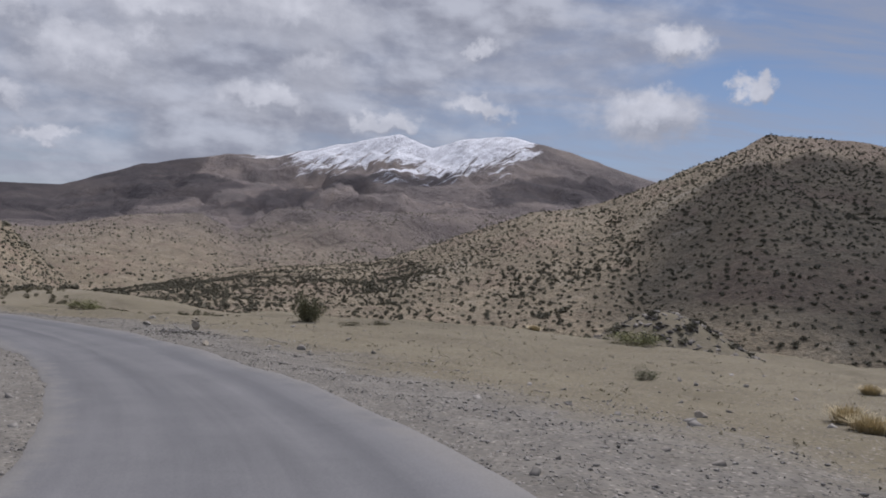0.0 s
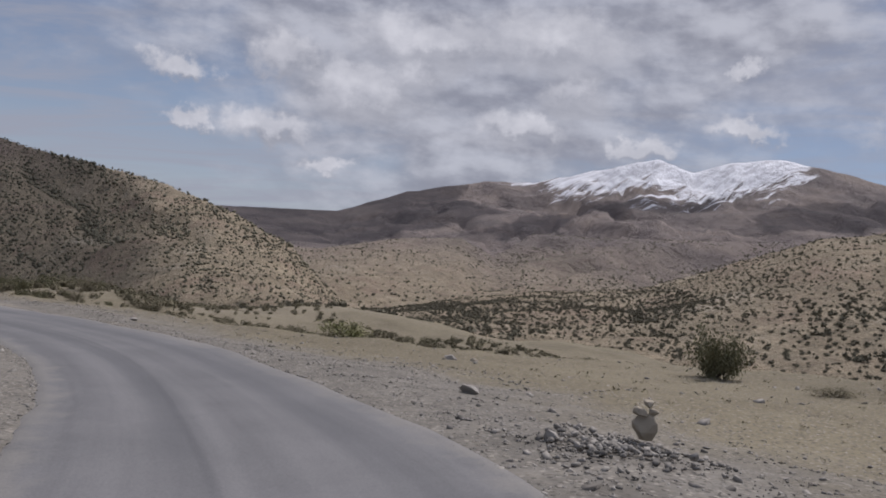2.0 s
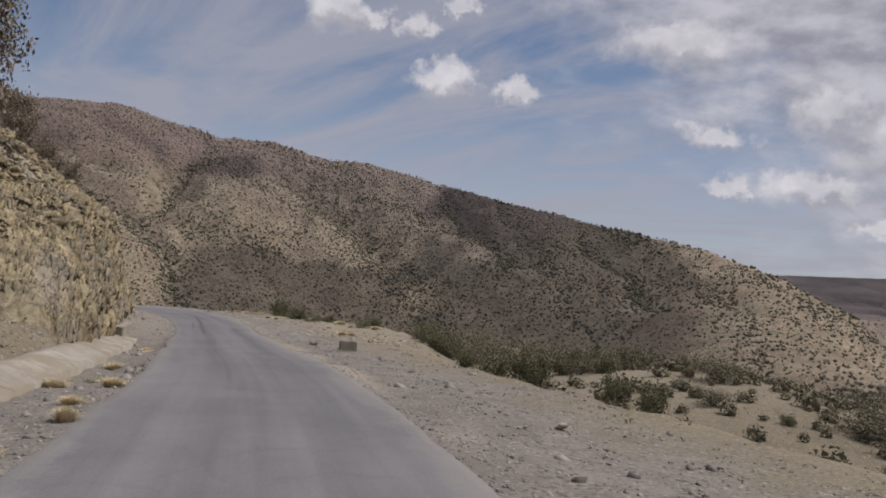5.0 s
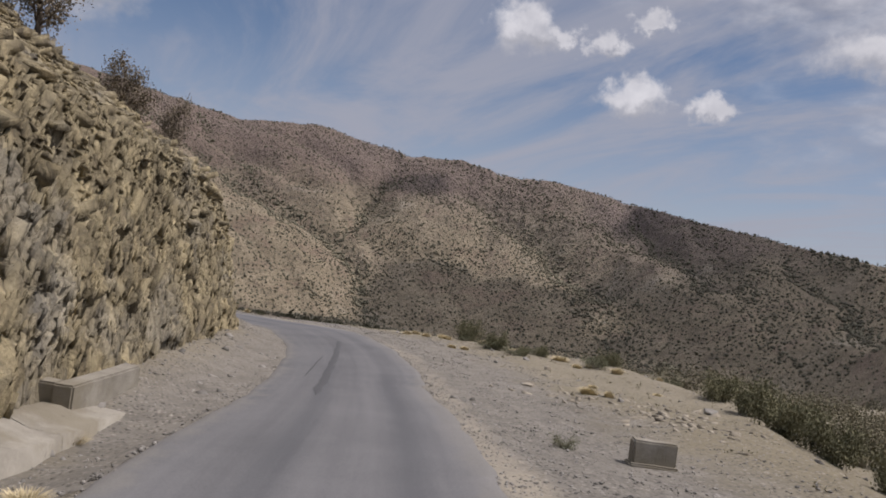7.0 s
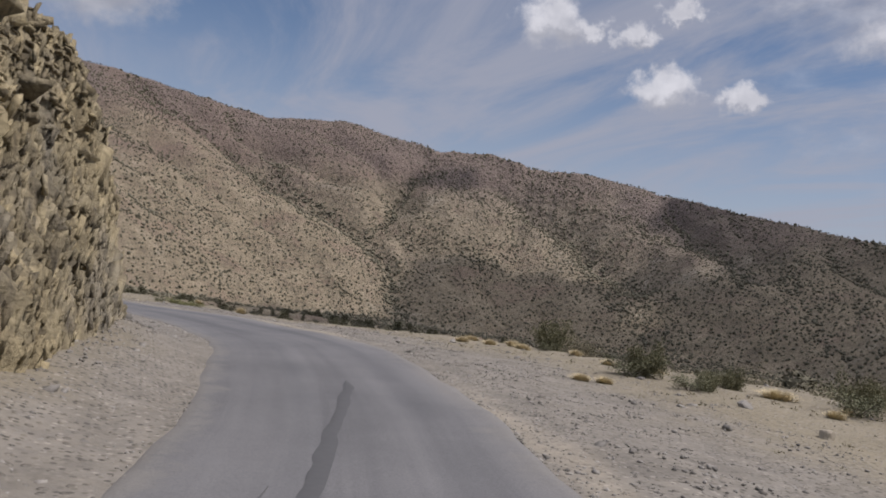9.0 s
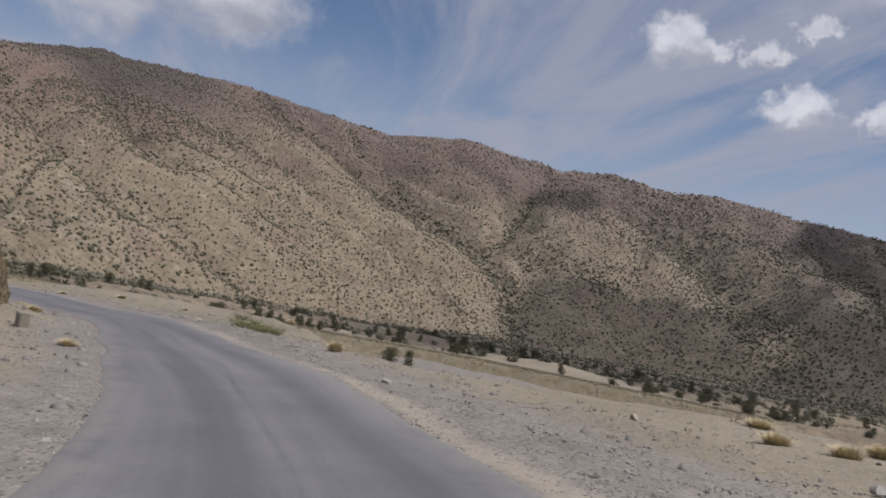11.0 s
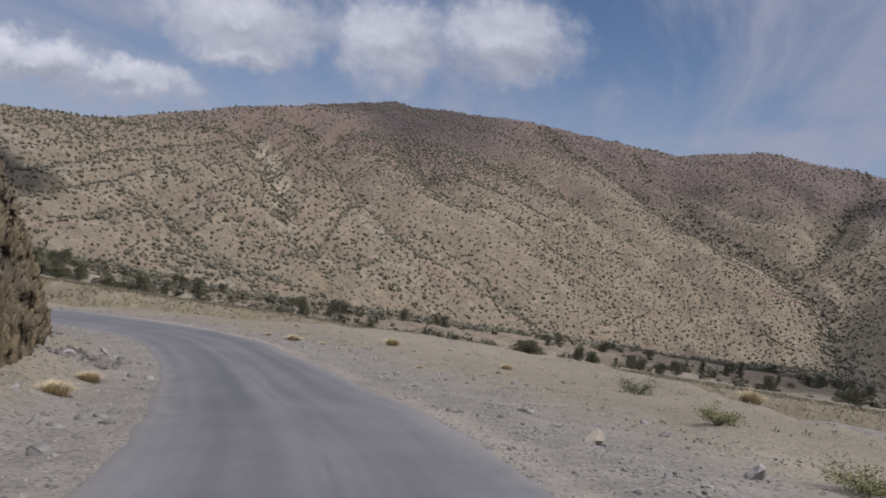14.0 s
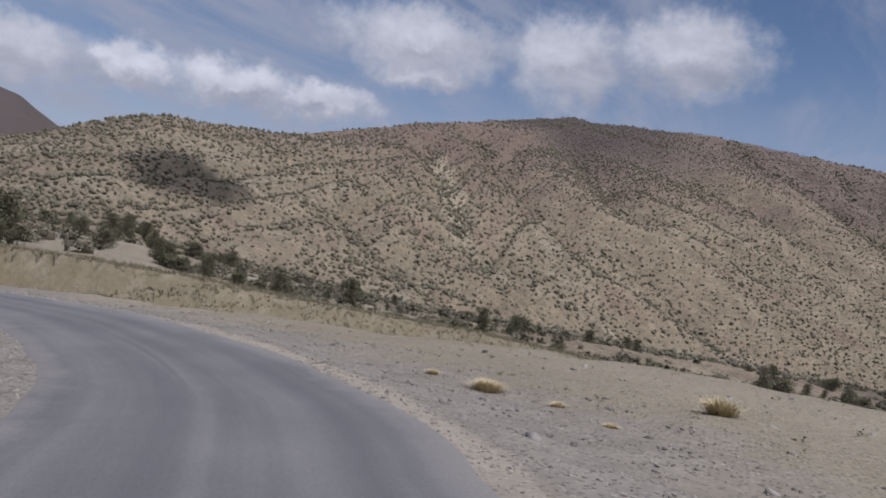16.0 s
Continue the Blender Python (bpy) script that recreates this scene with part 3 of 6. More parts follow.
# ---- landforms: azimuth to the left of +y from a hub, foot distance, foot elevation, crest distance, crest elevation ----
def form(rows, hub, eye, power=1.0, back=0.3, gully=0.0, seed=0, wide=75.0, slant=-0.7, rugged=0.0, creases=()):
    rows = np.array(sorted(rows), float)

    def height(x, y, channels=False):
        dx, dy = x - hub[0], y - hub[1]
        r = np.hypot(dx, dy)
        az = np.degrees(np.arctan2(-dx, dy))
        rb, eb, rc, ec = (np.interp(az, rows[:, 0], rows[:, k]) for k in (1, 2, 3, 4))
        zb, zc = eye + rb * np.tan(np.radians(eb)), eye + rc * np.tan(np.radians(ec))
        zc = zc + (zc - zb) * 0.006 * vnoise(az / 0.9, az * 0 + seed, seed + 3)
        u = (r - rb) / (rc - rb)
        v = np.clip(u, 0, 1)
        z = np.where(u < 0, zb + u * (rc - rb) * 0.35, np.where(u < 1, zb + (zc - zb) * v ** power, zc - (r - rc) * back))
        arc = az * 0.01745 * (rb + rc) / 2
        warp = fbm(arc / 130, r / 260, 3, seed) * 0.55 * wide
        ridges = np.abs(vnoise((arc + warp + r * slant) / wide, r / (8 * wide), seed + 9))
        small = np.abs(vnoise((arc + warp * 1.5 + r * slant * 0.8) / (wide * 0.42), r / (4 * wide), seed + 5))
        cleft, deep = np.zeros_like(r), np.zeros_like(r)
        if creases:
            wx, wy = dx + 9 * fbm(dx / 60, dy / 60, 2, seed + 31), dy + 9 * fbm(dx / 60, dy / 60, 2, seed + 32)
        for depth, half, line in creases:
            pts = [(-q * math.sin(radians(a)), q * math.cos(radians(a))) for a, q in line]
            near = np.full_like(r, 1e9)
            for (ax, ay), (bx, by) in zip(pts, pts[1:]):
                k = np.clip(((wx - ax) * (bx - ax) + (wy - ay) * (by - ay)) / ((bx - ax) ** 2 + (by - ay) ** 2), 0, 1)
                near = np.minimum(near, np.hypot(wx - ax - k * (bx - ax), wy - ay - k * (by - ay)))
            cleft = np.maximum(cleft, smooth(0.32 * half, 0.0, near))
            deep = np.maximum(deep, 1.4 * depth * np.clip(1 - near / half, 0, 1) ** 1.2)
        if channels:
            line_ = np.maximum(np.maximum(0.6 * smooth(0.17, 0.0, ridges), 0.5 * smooth(0.13, 0.0, small)), cleft)
            return np.where((u > 0) & (u < 1), line_, np.where(u > 1.02, -9.0, 0.0))
        z = z - deep * np.clip(v, 0, 1) ** 0.4 * (1 - v ** 8) * (u < 1)
        if gully:
            z = z - gully * (zc - zb) * (0.75 - np.minimum(ridges * 1.5, 0.75) + 0.3 * (0.6 - np.minimum(small, 0.6))) * v ** 0.5 * (1 - v ** 6) * (u < 1)
        if rugged:
            crag = 1 - 2 * np.abs(fbm((arc + warp + r * slant) / 330, r / 620, 5, seed + 15))
            z = z + rugged * (zc - zb) * (crag - 0.55) * v ** 0.7 * (1 - v ** 10) * (u < 1)
        return np.where((az < rows[0, 0]) | (az > rows[-1, 0]), -400.0, z)
    return height


# gullies on the far hill: depth, half width, and their run as azimuth and distance
CREASES = [(34, 75, [(91.4, 1205), (87.5, 1138), (83.4, 1065), (79.3, 981), (75.5, 933), (72.3, 854), (71.8, 774)]),
           (20, 45, [(84.8, 1190), (81.9, 1085), (79.4, 1008), (76.6, 952)]), (22, 45, [(107.2, 970), (104.7, 750), (101.8, 718), (99, 654), (95.7, 662), (92.4, 655)]),
           (14, 32, [(110.8, 833), (108.8, 651), (107, 585), (105.6, 515)]), (18, 45, [(101.6, 1080), (99.7, 961), (97.1, 804)]),
           (26, 55, [(70.8, 1100), (72.7, 1034), (74.7, 932)]), (12, 32, [(115.4, 494), (112.2, 447), (108.7, 441), (105.1, 459), (101.4, 490)]),
           (22, 50, [(65.7, 1070), (61.8, 1006), (58.7, 920), (55.8, 854)]), (16, 40, [(54, 1010), (51, 900), (48.5, 800)]), (14, 36, [(44, 850), (40, 700), (37, 560)])]
hill_far = form([(18, 330, -4.6, 480, -5.0), (21.4, 330, -4.3, 527, -2.8), (24.8, 330, -4.2, 577, 0.1), (30.3, 360, -4.2, 624, 2.35),
                 (35.4, 430, -4.2, 722, 3.65), (41.6, 540, -4.3, 850, 4.4), (49.9, 640, -4.4, 967, 5.55), (55, 700, -4.5, 1060, 6.2),
                 (59, 720, -4.6, 1100, 6.95), (63.8, 740, -4.8, 1125, 7.05), (66.8, 740, -4.9, 1135, 7.65), (70.4, 740, -5.1, 1134, 7.45), (77.2, 730, -5.2, 1205, 8.65),
                 (82.4, 690, -5.6, 1205, 8.08), (92, 590, -5.2, 1214, 9.5), (102.2, 470, -4.7, 1193, 9.85), (111, 370, -4.3, 930, 8.3),
                 (120.1, 330, -3.4, 747, 6.1), (128.2, 290, -2.6, 596, 5.8), (132.8, 280, -2.4, 564, 4.0), (142, 270, -2.4, 540, 1.0)],
                (-60, 40), -3.0, 0.95, 0.35, 0.11, 3, creases=CREASES)
hill_right = form([(-75, 150, -5, 420, 4.0), (-50, 150, -5, 420, 6.0), (-36, 150, -5, 420, 8.0), (-28.9, 150, -5, 430, 9.0), (-24.7, 150, -5, 440, 9.4),
                   (-21, 150, -5, 450, 9.7), (-17.3, 155, -5, 450, 7.9), (-13.6, 160, -5, 450, 6.1), (-9.9, 165, -5, 450, 4.5),
                   (-5.4, 170, -5, 450, 3.4), (-2.4, 180, -5, 460, 2.2), (1.7, 190, -5, 470, 0.5), (5.1, 200, -5, 480, -0.8),
                   (10.8, 210, -5, 480, -1.5), (16.4, 215, -5, 460, -2.7), (21.9, 220, -4.9, 430, -4.1), (29.3, 220, -4.9, 400, -4.6)],
                  (0, 0), 1.5, 0.9, 0.3, 0.13, 21, 60, -0.3)
hill_mid = form([(-30, 900, -3.2, 1600, 3.0), (-5, 900, -3.2, 1600, 3.4), (7.3, 800, -3.2, 1500, 2.5), (11.9, 760, -3.2, 1450, 2.3), (14.4, 760, -3.2, 1200, 0.5),
                 (16.8, 740, -3.2, 1150, 1.5), (20.9, 720, -3.2, 1100, 1.1), (24.5, 720, -3.2, 1050, 0.2), (27, 720, -3.2, 1050, -0.3),
                 (33, 700, -3.2, 1050, -0.3), (48, 700, -3.2, 1100, -0.3)], (0, 0), 1.5, 0.8, 0.12, 0.30, 40, 60, 0.2, 0.16)
mountain = form([(-60, 1500, 1, 4400, 3.0), (-32, 1500, 1.5, 4400, 3.5), (-22, 1500, 2, 4400, 4.2), (-13.2, 1500, 2.4, 4400, 6.45), (-11.7, 1500, 2.4, 4400, 6.85),
                 (-7.8, 1500, 2.2, 4400, 8.0), (-3.8, 1500, 2, 4400, 8.75), (-2.6, 1500, 1.9, 4400, 8.6), (-0.7, 1500, 1.7, 4400, 8.3), (1.6, 1500, 1.5, 4400, 7.5),
                 (3.9, 1500, 1.3, 4400, 8.35), (7.7, 1500, 1.1, 4400, 7.2), (12.2, 1600, 0.3, 4300, 5.9), (15.3, 1600, 0, 4200, 5.7), (20.8, 1700, -0.3, 4100, 4.4),
                 (25.5, 1900, -0.5, 4000, 2.5), (29.9, 2000, -0.5, 4000, 2.2), (34, 2000, -0.5, 4000, 1.9), (60, 2000, -0.5, 4000, 1.5)],
                (0, 0), 1.5, 1.75, 0.05, 0.16, 60, 330, -0.9, 0.07)
peak_west = form([(122, 1200, 0, 2300, 1.0), (131, 1200, 0, 2300, 3.5), (135.6, 1200, 0, 2300, 4.8), (138.1, 1200, 0, 2300, 6.3), (140.4, 1200, 0, 2300, 6.9),
                  (146, 1200, 0, 2300, 7.2), (160, 1200, 0, 2300, 3.0), (175, 1200, 0, 2300, 1.0)], (-103, 35), -6.6, 1.0, 0.2, 0.12, 80, 200)
FORMS = (hill_far, hill_right, hill_mid, mountain, peak_west)

# road x, bench width to the right of the middle
BENCH = [(8, 17), (0, 18), (-4.3, 18.5), (-6, 20.5), (-8.5, 19.5), (-13, 18.5), (-15, 16.5), (-16.3, 12.0), (-17, 9.6), (-18.6, 8.5), (-19.5, 7.3), (-21, 6.3), (-25, 6.0), (-28, 7.0), (-30, 7.2), (-34, 6.2), (-38, 5.4), (-41, 5.2), (-44, 5.0), (-46.5, 5.6), (-49, 6.7), (-53, 9.0), (-57, 10.4), (-62, 10.4),
         (-68, 11.2), (-74, 12.0), (-79, 11.5), (-82, 8.0), (-84, 5.6), (-88, 4.7), (-90, 5.4), (-93.5, 6.6), (-97, 8.0),
         (-102, 10.9), (-104.5, 12.5), (-107, 12.6), (-110, 13.0), (-113, 11.5), (-116, 8), (-120, 4)]
# road x, fall of the land below the bench
DECLINE = [(8, 0.05), (-80, 0.05), (-88, 0.15), (-101, 0.15), (-125, 0.12)]
# road x, height of the cut on the left, its distance from the middle, slope above it
CUT = [(8, 0.2, 5, 0), (-28, 0.2, 4, 0), (-37, 0.4, 3.4, 0.1), (-40, 1.8, 3.3, 0.45), (-43.5, 3.1, 3.2, 0.65), (-50, 3.2, 3.0, 0.72), (-58, 3.6, 2.6, 0.58), (-62.5, 3.5, 2.6, 0.5),
       (-65, 1.2, 3.0, 0.4), (-68, 0.5, 3.6, 0.25), (-75, 0.4, 3.8, 0.25), (-85, 0.6, 4.2, 0.3), (-90, 2.6, 4.3, 0.6), (-94, 3.9, 4.2, 0.8),
       (-100, 4.1, 3.6, 0.9), (-103, 4.0, 3.35, 0.8), (-105.5, 3.6, 3.0, 0.5), (-106.6, 0.5, 2.9, 0.1), (-108, 0.25, 3.0, 0), (-125, 0.2, 3.6, 0)]


def batter(s):
    """How far the cut leans back: steep at first, gentler at the rock nose."""
    return 0.30 + 0.13 * smooth(-78, -90, np.interp(s, ROAD.along, ROAD_X))


def cut_rise(s, up):
    """Height over the road of the cut face and the slope above it, at a distance behind the face's foot."""
    hc, slope = by_x(s, CUT, 1), by_x(s, CUT, 3)
    face = np.maximum(batter(s) * hc, 0.5)
    return hc * np.clip(up / face, 0, 1) + np.clip(up - face, 0, 12) * slope


def ground_z(x, y, detail=True):
    shape = np.shape(x)
    x, y = np.ravel(np.asarray(x, float)), np.ravel(np.asarray(y, float))
    s, lat, zr = ROAD.coords(x, y)
    zr = zr + camber(lat)
    az = np.degrees(np.arctan2(-(x + 20), y - 20))
    floor = -44.0 - 22 * smooth(35, 70, az) + 2.0 * fbm(x / 150, y / 150, 3, 5)
    far = floor
    for f in FORMS:
        far = np.maximum(far, f(x, y))
    # right of the road: bench, a short steep edge, then the long decline
    w = by_x(s, BENCH, 1) + 0.8 * vnoise(s / 7, s * 0 + 3.3, 2)
    over = np.maximum(-lat - w, 0)
    right = zr - 0.08 * smooth(2, 4, -lat) - 0.30 * np.minimum(over, 4) - by_x(s, DECLINE, 1) * over - 0.07 * np.maximum(over - 60, 0) + 0.012 * np.maximum(over, 0) * fbm(x / 25, y / 25, 3, 8)
    lc = by_x(s, CUT, 2)
    left = zr + cut_rise(s, np.maximum(lat - lc - 0.45 * smooth(0.3, 1.5, by_x(s, CUT, 1)), 0)) - 0.09 * np.maximum(lat - 45, 0) - 1.7 * smooth(0.3, 1.5, by_x(s, CUT, 1)) * smooth(0.4, 0.95, lat - lc) * (1 - smooth(6, 9, lat - lc))
    ditch_x = np.interp(s, ROAD.along, ROAD_X)
    left = left - 0.14 * smooth(-1.35, -1.2, lat - lc) * smooth(0.25, 0.0, lat - lc) * smooth(-33, -35, ditch_x) * smooth(-47, -45, ditch_x)
    left = left + 0.32 * smooth(-1.25, 0.1, lat - lc) * smooth(0.5, 2.0, by_x(s, CUT, 1)) * smooth(-44, -47, ditch_x)
    inner = smooth(13, 32, lat) * smooth(-22, -42, ditch_x)
    left = left * (1 - inner) + (2.0 + 1.6 * fbm(x / 16, y / 16, 4, 90)) * inner
    near = np.where(lat > 0, left, right)
    k = np.where(lat > 0, smooth(60, 220, lat), 0)
    z = near * (1 - k) + far * k
    z = np.where(lat < 0, np.maximum(near, far), z)
    # the rocky knoll at the bench's foot
    kx, ky = (x - 13.6) * 0.95 + (y - 48) * 0.3, (y - 48) * 0.95 - (x - 13.6) * 0.3
    z = z + 3.2 * np.exp(-(kx / np.where(kx > 0, 5.2, 3.6)) ** 2 - (ky / 4.5) ** 2)
    # the shrubby mound below the bench
    mu, mv = ((x + 41) - (y - 56)) * 0.707, ((x + 41) + (y - 56)) * 0.707
    z = z + 1.7 * np.exp(-(mu / 11.0) ** 2 - (mv / 7.0) ** 2) * smooth(0.5, 5.0, over)
    # the lower road, the bank behind it and the field that falls gently from there
    s2, lat2, z2 = LOW.coords(x, y)
    az2 = np.degrees(np.arctan2(-(x + 103), y - 35.5))
    fall = np.interp(az2, [80, 110, 120, 130], [0.078, 0.060, 0.036, 0.014])
    field_z = z2 + 1.7 - fall * (lat2 - 6) + 0.5 * fbm(x / 18, y / 18, 2, 44) * smooth(6, 20, lat2)
    z = np.where((lat2 > 6) & (lat2 < 330) & (lat < 0), np.maximum(z, field_z), z)
    d2 = np.abs(lat2)
    shelf = z2 + 1.7 * smooth(3.0, 5.5, lat2)
    k2 = (1 - smooth(4.5, 14, np.where(lat2 > 0, d2 - 4, d2))) * smooth(7, 16, np.abs(lat)) * (lat < 0)
    z = z * (1 - k2) + shelf * k2
    if detail:
        dist = np.abs(lat)
        past = off_paving(s, lat)
        off = smooth(0, 1.5, past)
        rough = np.where(dist < 60, 1.0, 0.5) * (1 - 0.7 * k2)
        z = z + off * (0.05 * fbm(x / 1.1, y / 1.1, 3, 11) + 0.14 * fbm(x / 8, y / 8, 2, 12)) * rough
        z = z + 0.9 * (1 - k2) * smooth(4, 25, over) * fbm(x / 22, y / 22, 3, 31)
        z = z - 0.05 * (1 - smooth(-0.55, -0.12, past))
    return z.reshape(shape)


def gz(x, y):
    return float(ground_z(np.array([x]), np.array([y]))[0])


def raw_mesh(name, co, faces, material, smooth_faces=False, attrs=()):
    """A mesh from arrays: faces all of one size."""
    co, faces = np.asarray(co, np.float32), np.asarray(faces, np.int32)
    me = bpy.data.meshes.new(name)
    me.vertices.add(len(co))
    me.vertices.foreach_set("co", co.ravel())
    me.loops.add(faces.size)
    me.loops.foreach_set("vertex_index", faces.ravel())
    me.polygons.add(len(faces))
    me.polygons.foreach_set("loop_start", np.arange(0, faces.size, faces.shape[1], dtype=np.int32))
    if smooth_faces:
        me.polygons.foreach_set("use_smooth", np.ones(len(faces), bool))
    for key, values in attrs:
        me.attributes.new(key, "FLOAT", "POINT").data.foreach_set("value", np.asarray(values, np.float32).ravel())
    me.materials.append(material)
    me.update(calc_edges=True)
    return me


def grid_faces(ny, nx):
    i = np.arange(ny * nx).reshape(ny, nx)
    return np.stack([i[:-1, :-1], i[:-1, 1:], i[1:, 1:], i[1:, :-1]], -1).reshape(-1, 4)


def grid_mesh(name, X, Y, Z, material, smooth_faces=True, attrs=()):
    return raw_mesh(name, np.stack([X, Y, Z], -1).reshape(-1, 3), grid_faces(*X.shape), material, smooth_faces, attrs)


# ---- ground ----
gx, gy = np.meshgrid(np.arange(-185, 45, 0.45), np.arange(-30, 105, 0.45))
g_s, g_lat, _ = ROAD.coords(gx, gy)
g_dust = smooth(-14, -26, gx.ravel()) * (g_lat < 0)
g_inner = (g_lat > 0) * smooth(-18, -26, gx.ravel())
g_lat = off_paving(g_s, g_lat)
g_lat = g_lat * (1 + 1.2 * g_inner) + 0.5 * g_inner * (g_lat > 0)
g_low = LOW.coords(gx, gy)[1]
g_bank = smooth(2.4, 3.2, g_low) * (1 - smooth(6.5, 10, g_low))
g_low = np.abs(g_low)
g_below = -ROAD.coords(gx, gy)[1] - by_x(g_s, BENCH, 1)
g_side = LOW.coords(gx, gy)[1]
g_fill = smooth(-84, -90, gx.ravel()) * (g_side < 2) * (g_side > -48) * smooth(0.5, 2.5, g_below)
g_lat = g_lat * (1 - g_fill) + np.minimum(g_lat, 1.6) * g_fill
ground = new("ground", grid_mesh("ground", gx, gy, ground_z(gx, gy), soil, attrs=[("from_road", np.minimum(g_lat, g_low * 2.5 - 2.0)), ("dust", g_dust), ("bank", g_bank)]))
tagged(ground, "dry tan soil and grey gravel beside the mountain road", "ground", kind="structure")
az_ = np.radians(np.r_[np.arange(-75, -32, 1.2), np.arange(-32, 145, 0.25), np.arange(145, 285.1, 2.5)])
rad_ = np.r_[1.0, np.geomspace(45, 250, 90), np.arange(257, 1330, 6.5), np.geomspace(1345, 4950, 110)]
AZ_, RAD_ = np.meshgrid(az_, rad_)
hx, hy = -60 - RAD_ * np.sin(AZ_), 40 + RAD_ * np.cos(AZ_)
hz = ground_z(hx, hy)
inside = np.minimum(np.minimum(hx + 185, 45 - hx), np.minimum(hy + 30, 105 - hy))
hz = hz - 4.0 * smooth(0.0, 12, inside)
# a bare chute on the far hill
s_u = np.clip(((hx + 815) * 218 + (hy + 232) * 101) / (218 ** 2 + 101 ** 2), 0, 1)
scree = smooth(16, 4, np.hypot(hx + 815 - 218 * s_u, hy + 232 - 101 * s_u) + 7 * fbm(hx / 30, hy / 30, 2, 6))
hills = new("hills", grid_mesh("hills", hx[:, ::-1], hy[:, ::-1], hz[:, ::-1], hills_mat, attrs=[("scree", scree[:, ::-1])]))
tagged(hills, "bare tan hills with a snow-topped brown mountain behind", "hill", kind="structure")


# ---- roads ----
def strip(name, track, half, lift, label, edge_seed, tilt, surface, skirt):
    s = np.arange(0, track.along[-1], 0.6)
    u = np.r_[-1, -0.955, np.linspace(-0.9, 0.9, 13), 0.955, 1]
    S, U = np.meshgrid(s, u, indexing="ij")
    wob = half + 0.07 * vnoise(S / 2.6, np.sign(U) * 3.0, edge_seed) + 0.05 * vnoise(S / 0.7, np.sign(U) * 5.0, edge_seed + 1)
    shift, wide = (by_x(S, PAVED, 1), by_x(S, PAVED, 2)) if track is ROAD else (0, half)
    lat = shift + U * (wob - half + wide)
    X, Y, Z = track.at(S, lat)
    Z = Z + lift + tilt * camber(lat) - skirt * (np.abs(U) > 0.99)
    ob = new(name, grid_mesh(name, X[:, ::-1], Y[:, ::-1], Z[:, ::-1], surface, attrs=[("across", (U * 2.1)[:, ::-1]), ("along", S[:, ::-1])]))
    return tagged(ob, label, "road", kind="structure")


strip("road", ROAD, 1.6, 0.015, "worn grey single-lane asphalt with dusty crumbled edges", 5, 1.0, asphalt, 0.035)
strip("lower_road", LOW, 1.9, 0.10, "dusty grey asphalt of the lower bend", 9, 0.0, dusty_asphalt, 0.12)


def tar_seam(run, wide, seed):
    """A strip of bitumen poured along a joint: road x and distance to the left of the line."""
    x0, lat0 = np.array(run, float).T
    s0 = np.interp(-x0, -ROAD_X[:-10], ROAD.along[:-10])
    s = np.arange(s0[0], s0[-1], 0.12)
    S, U = np.meshgrid(s, np.array([-1.0, -0.5, 0.5, 1.0]), indexing="ij")
    width = wide * (1 + 0.3 * vnoise(S / 0.25, np.sign(U) * 4.0, seed)) * np.clip(np.minimum(S - s[0], s[-1] - S) / 0.5, 0.08, 1)
    lat = np.interp(S, s0, lat0) + 0.03 * vnoise(S / 0.8, S * 0 + 1.7, seed + 3) + U * width
    X, Y, Z = ROAD.at(S, lat)
    Z = Z + 0.015 + camber(lat) + 0.007 - 0.004 * (np.abs(U) > 0.9)
    ob = new("tar_seam", grid_mesh("tar_seam", X[:, ::-1], Y[:, ::-1], Z[:, ::-1], tar_mat))
    return tagged(ob, "dark bitumen seam poured along the worn asphalt", "road seam", kind="structure")


tar_seam([(-48.2, 0.62), (-52.4, 0.44), (-55.3, 0.25), (-59.2, -0.24)], 0.062, 1)
tar_seam([(-50.4, 0.86), (-52.8, 0.68), (-54.4, 0.55)], 0.018, 2)


# ---- clouds overhead that shade the hills ----
def bank_of_cloud(outline, seed, up=1700.0, vapour=None):
    """A broad flat-bottomed cloud whose shadow covers the given stretch of land."""
    p = np.array(outline, float)
    p = np.stack([np.interp(np.arange(0, len(p), 0.125), np.arange(len(p) + 1), np.r_[p[:, k], p[0, k]]) for k in (0, 1)], -1)
    span = np.ptp(p, axis=0).max()
    wob = np.stack([fbm(p[:, 0] / 40 + seed, p[:, 1] / 40, 4, seed + k) for k in (0, 9)], -1)
    p = p + wob * min(0.045 * span, 14)
    z = ground_z(p[:, 0], p[:, 1], False)
    top = up - z
    x, y = p[:, 0] + SUN_DIR.x / SUN_DIR.z * top, p[:, 1] + SUN_DIR.y / SUN_DIR.z * top
    bm = bmesh.new()
    base = bm.faces.new([bm.verts.new((a, b, up)) for a, b in zip(x, y)])
    lid = bmesh.ops.extrude_face_region(bm, geom=[base])["geom"]
    mid = Vector((x.mean(), y.mean(), up))
    for v in lid:
        if isinstance(v, bmesh.types.BMVert):
            v.co = mid + (v.co - mid) * 0.82 + Vector((0, 0, 45 + 20 * noise.noise(v.co * 0.02)))
    bmesh.ops.recalc_face_normals(bm, faces=bm.faces)
    me = bpy.data.meshes.new("cloud")
    bm.to_mesh(me)
    bm.free()
    me.materials.append(vapour or cloud_mat)
    return tagged(new("cloud", me), "thin white fair-weather cloud high over the hills", "cloud", "clouds over the valley", "structure")


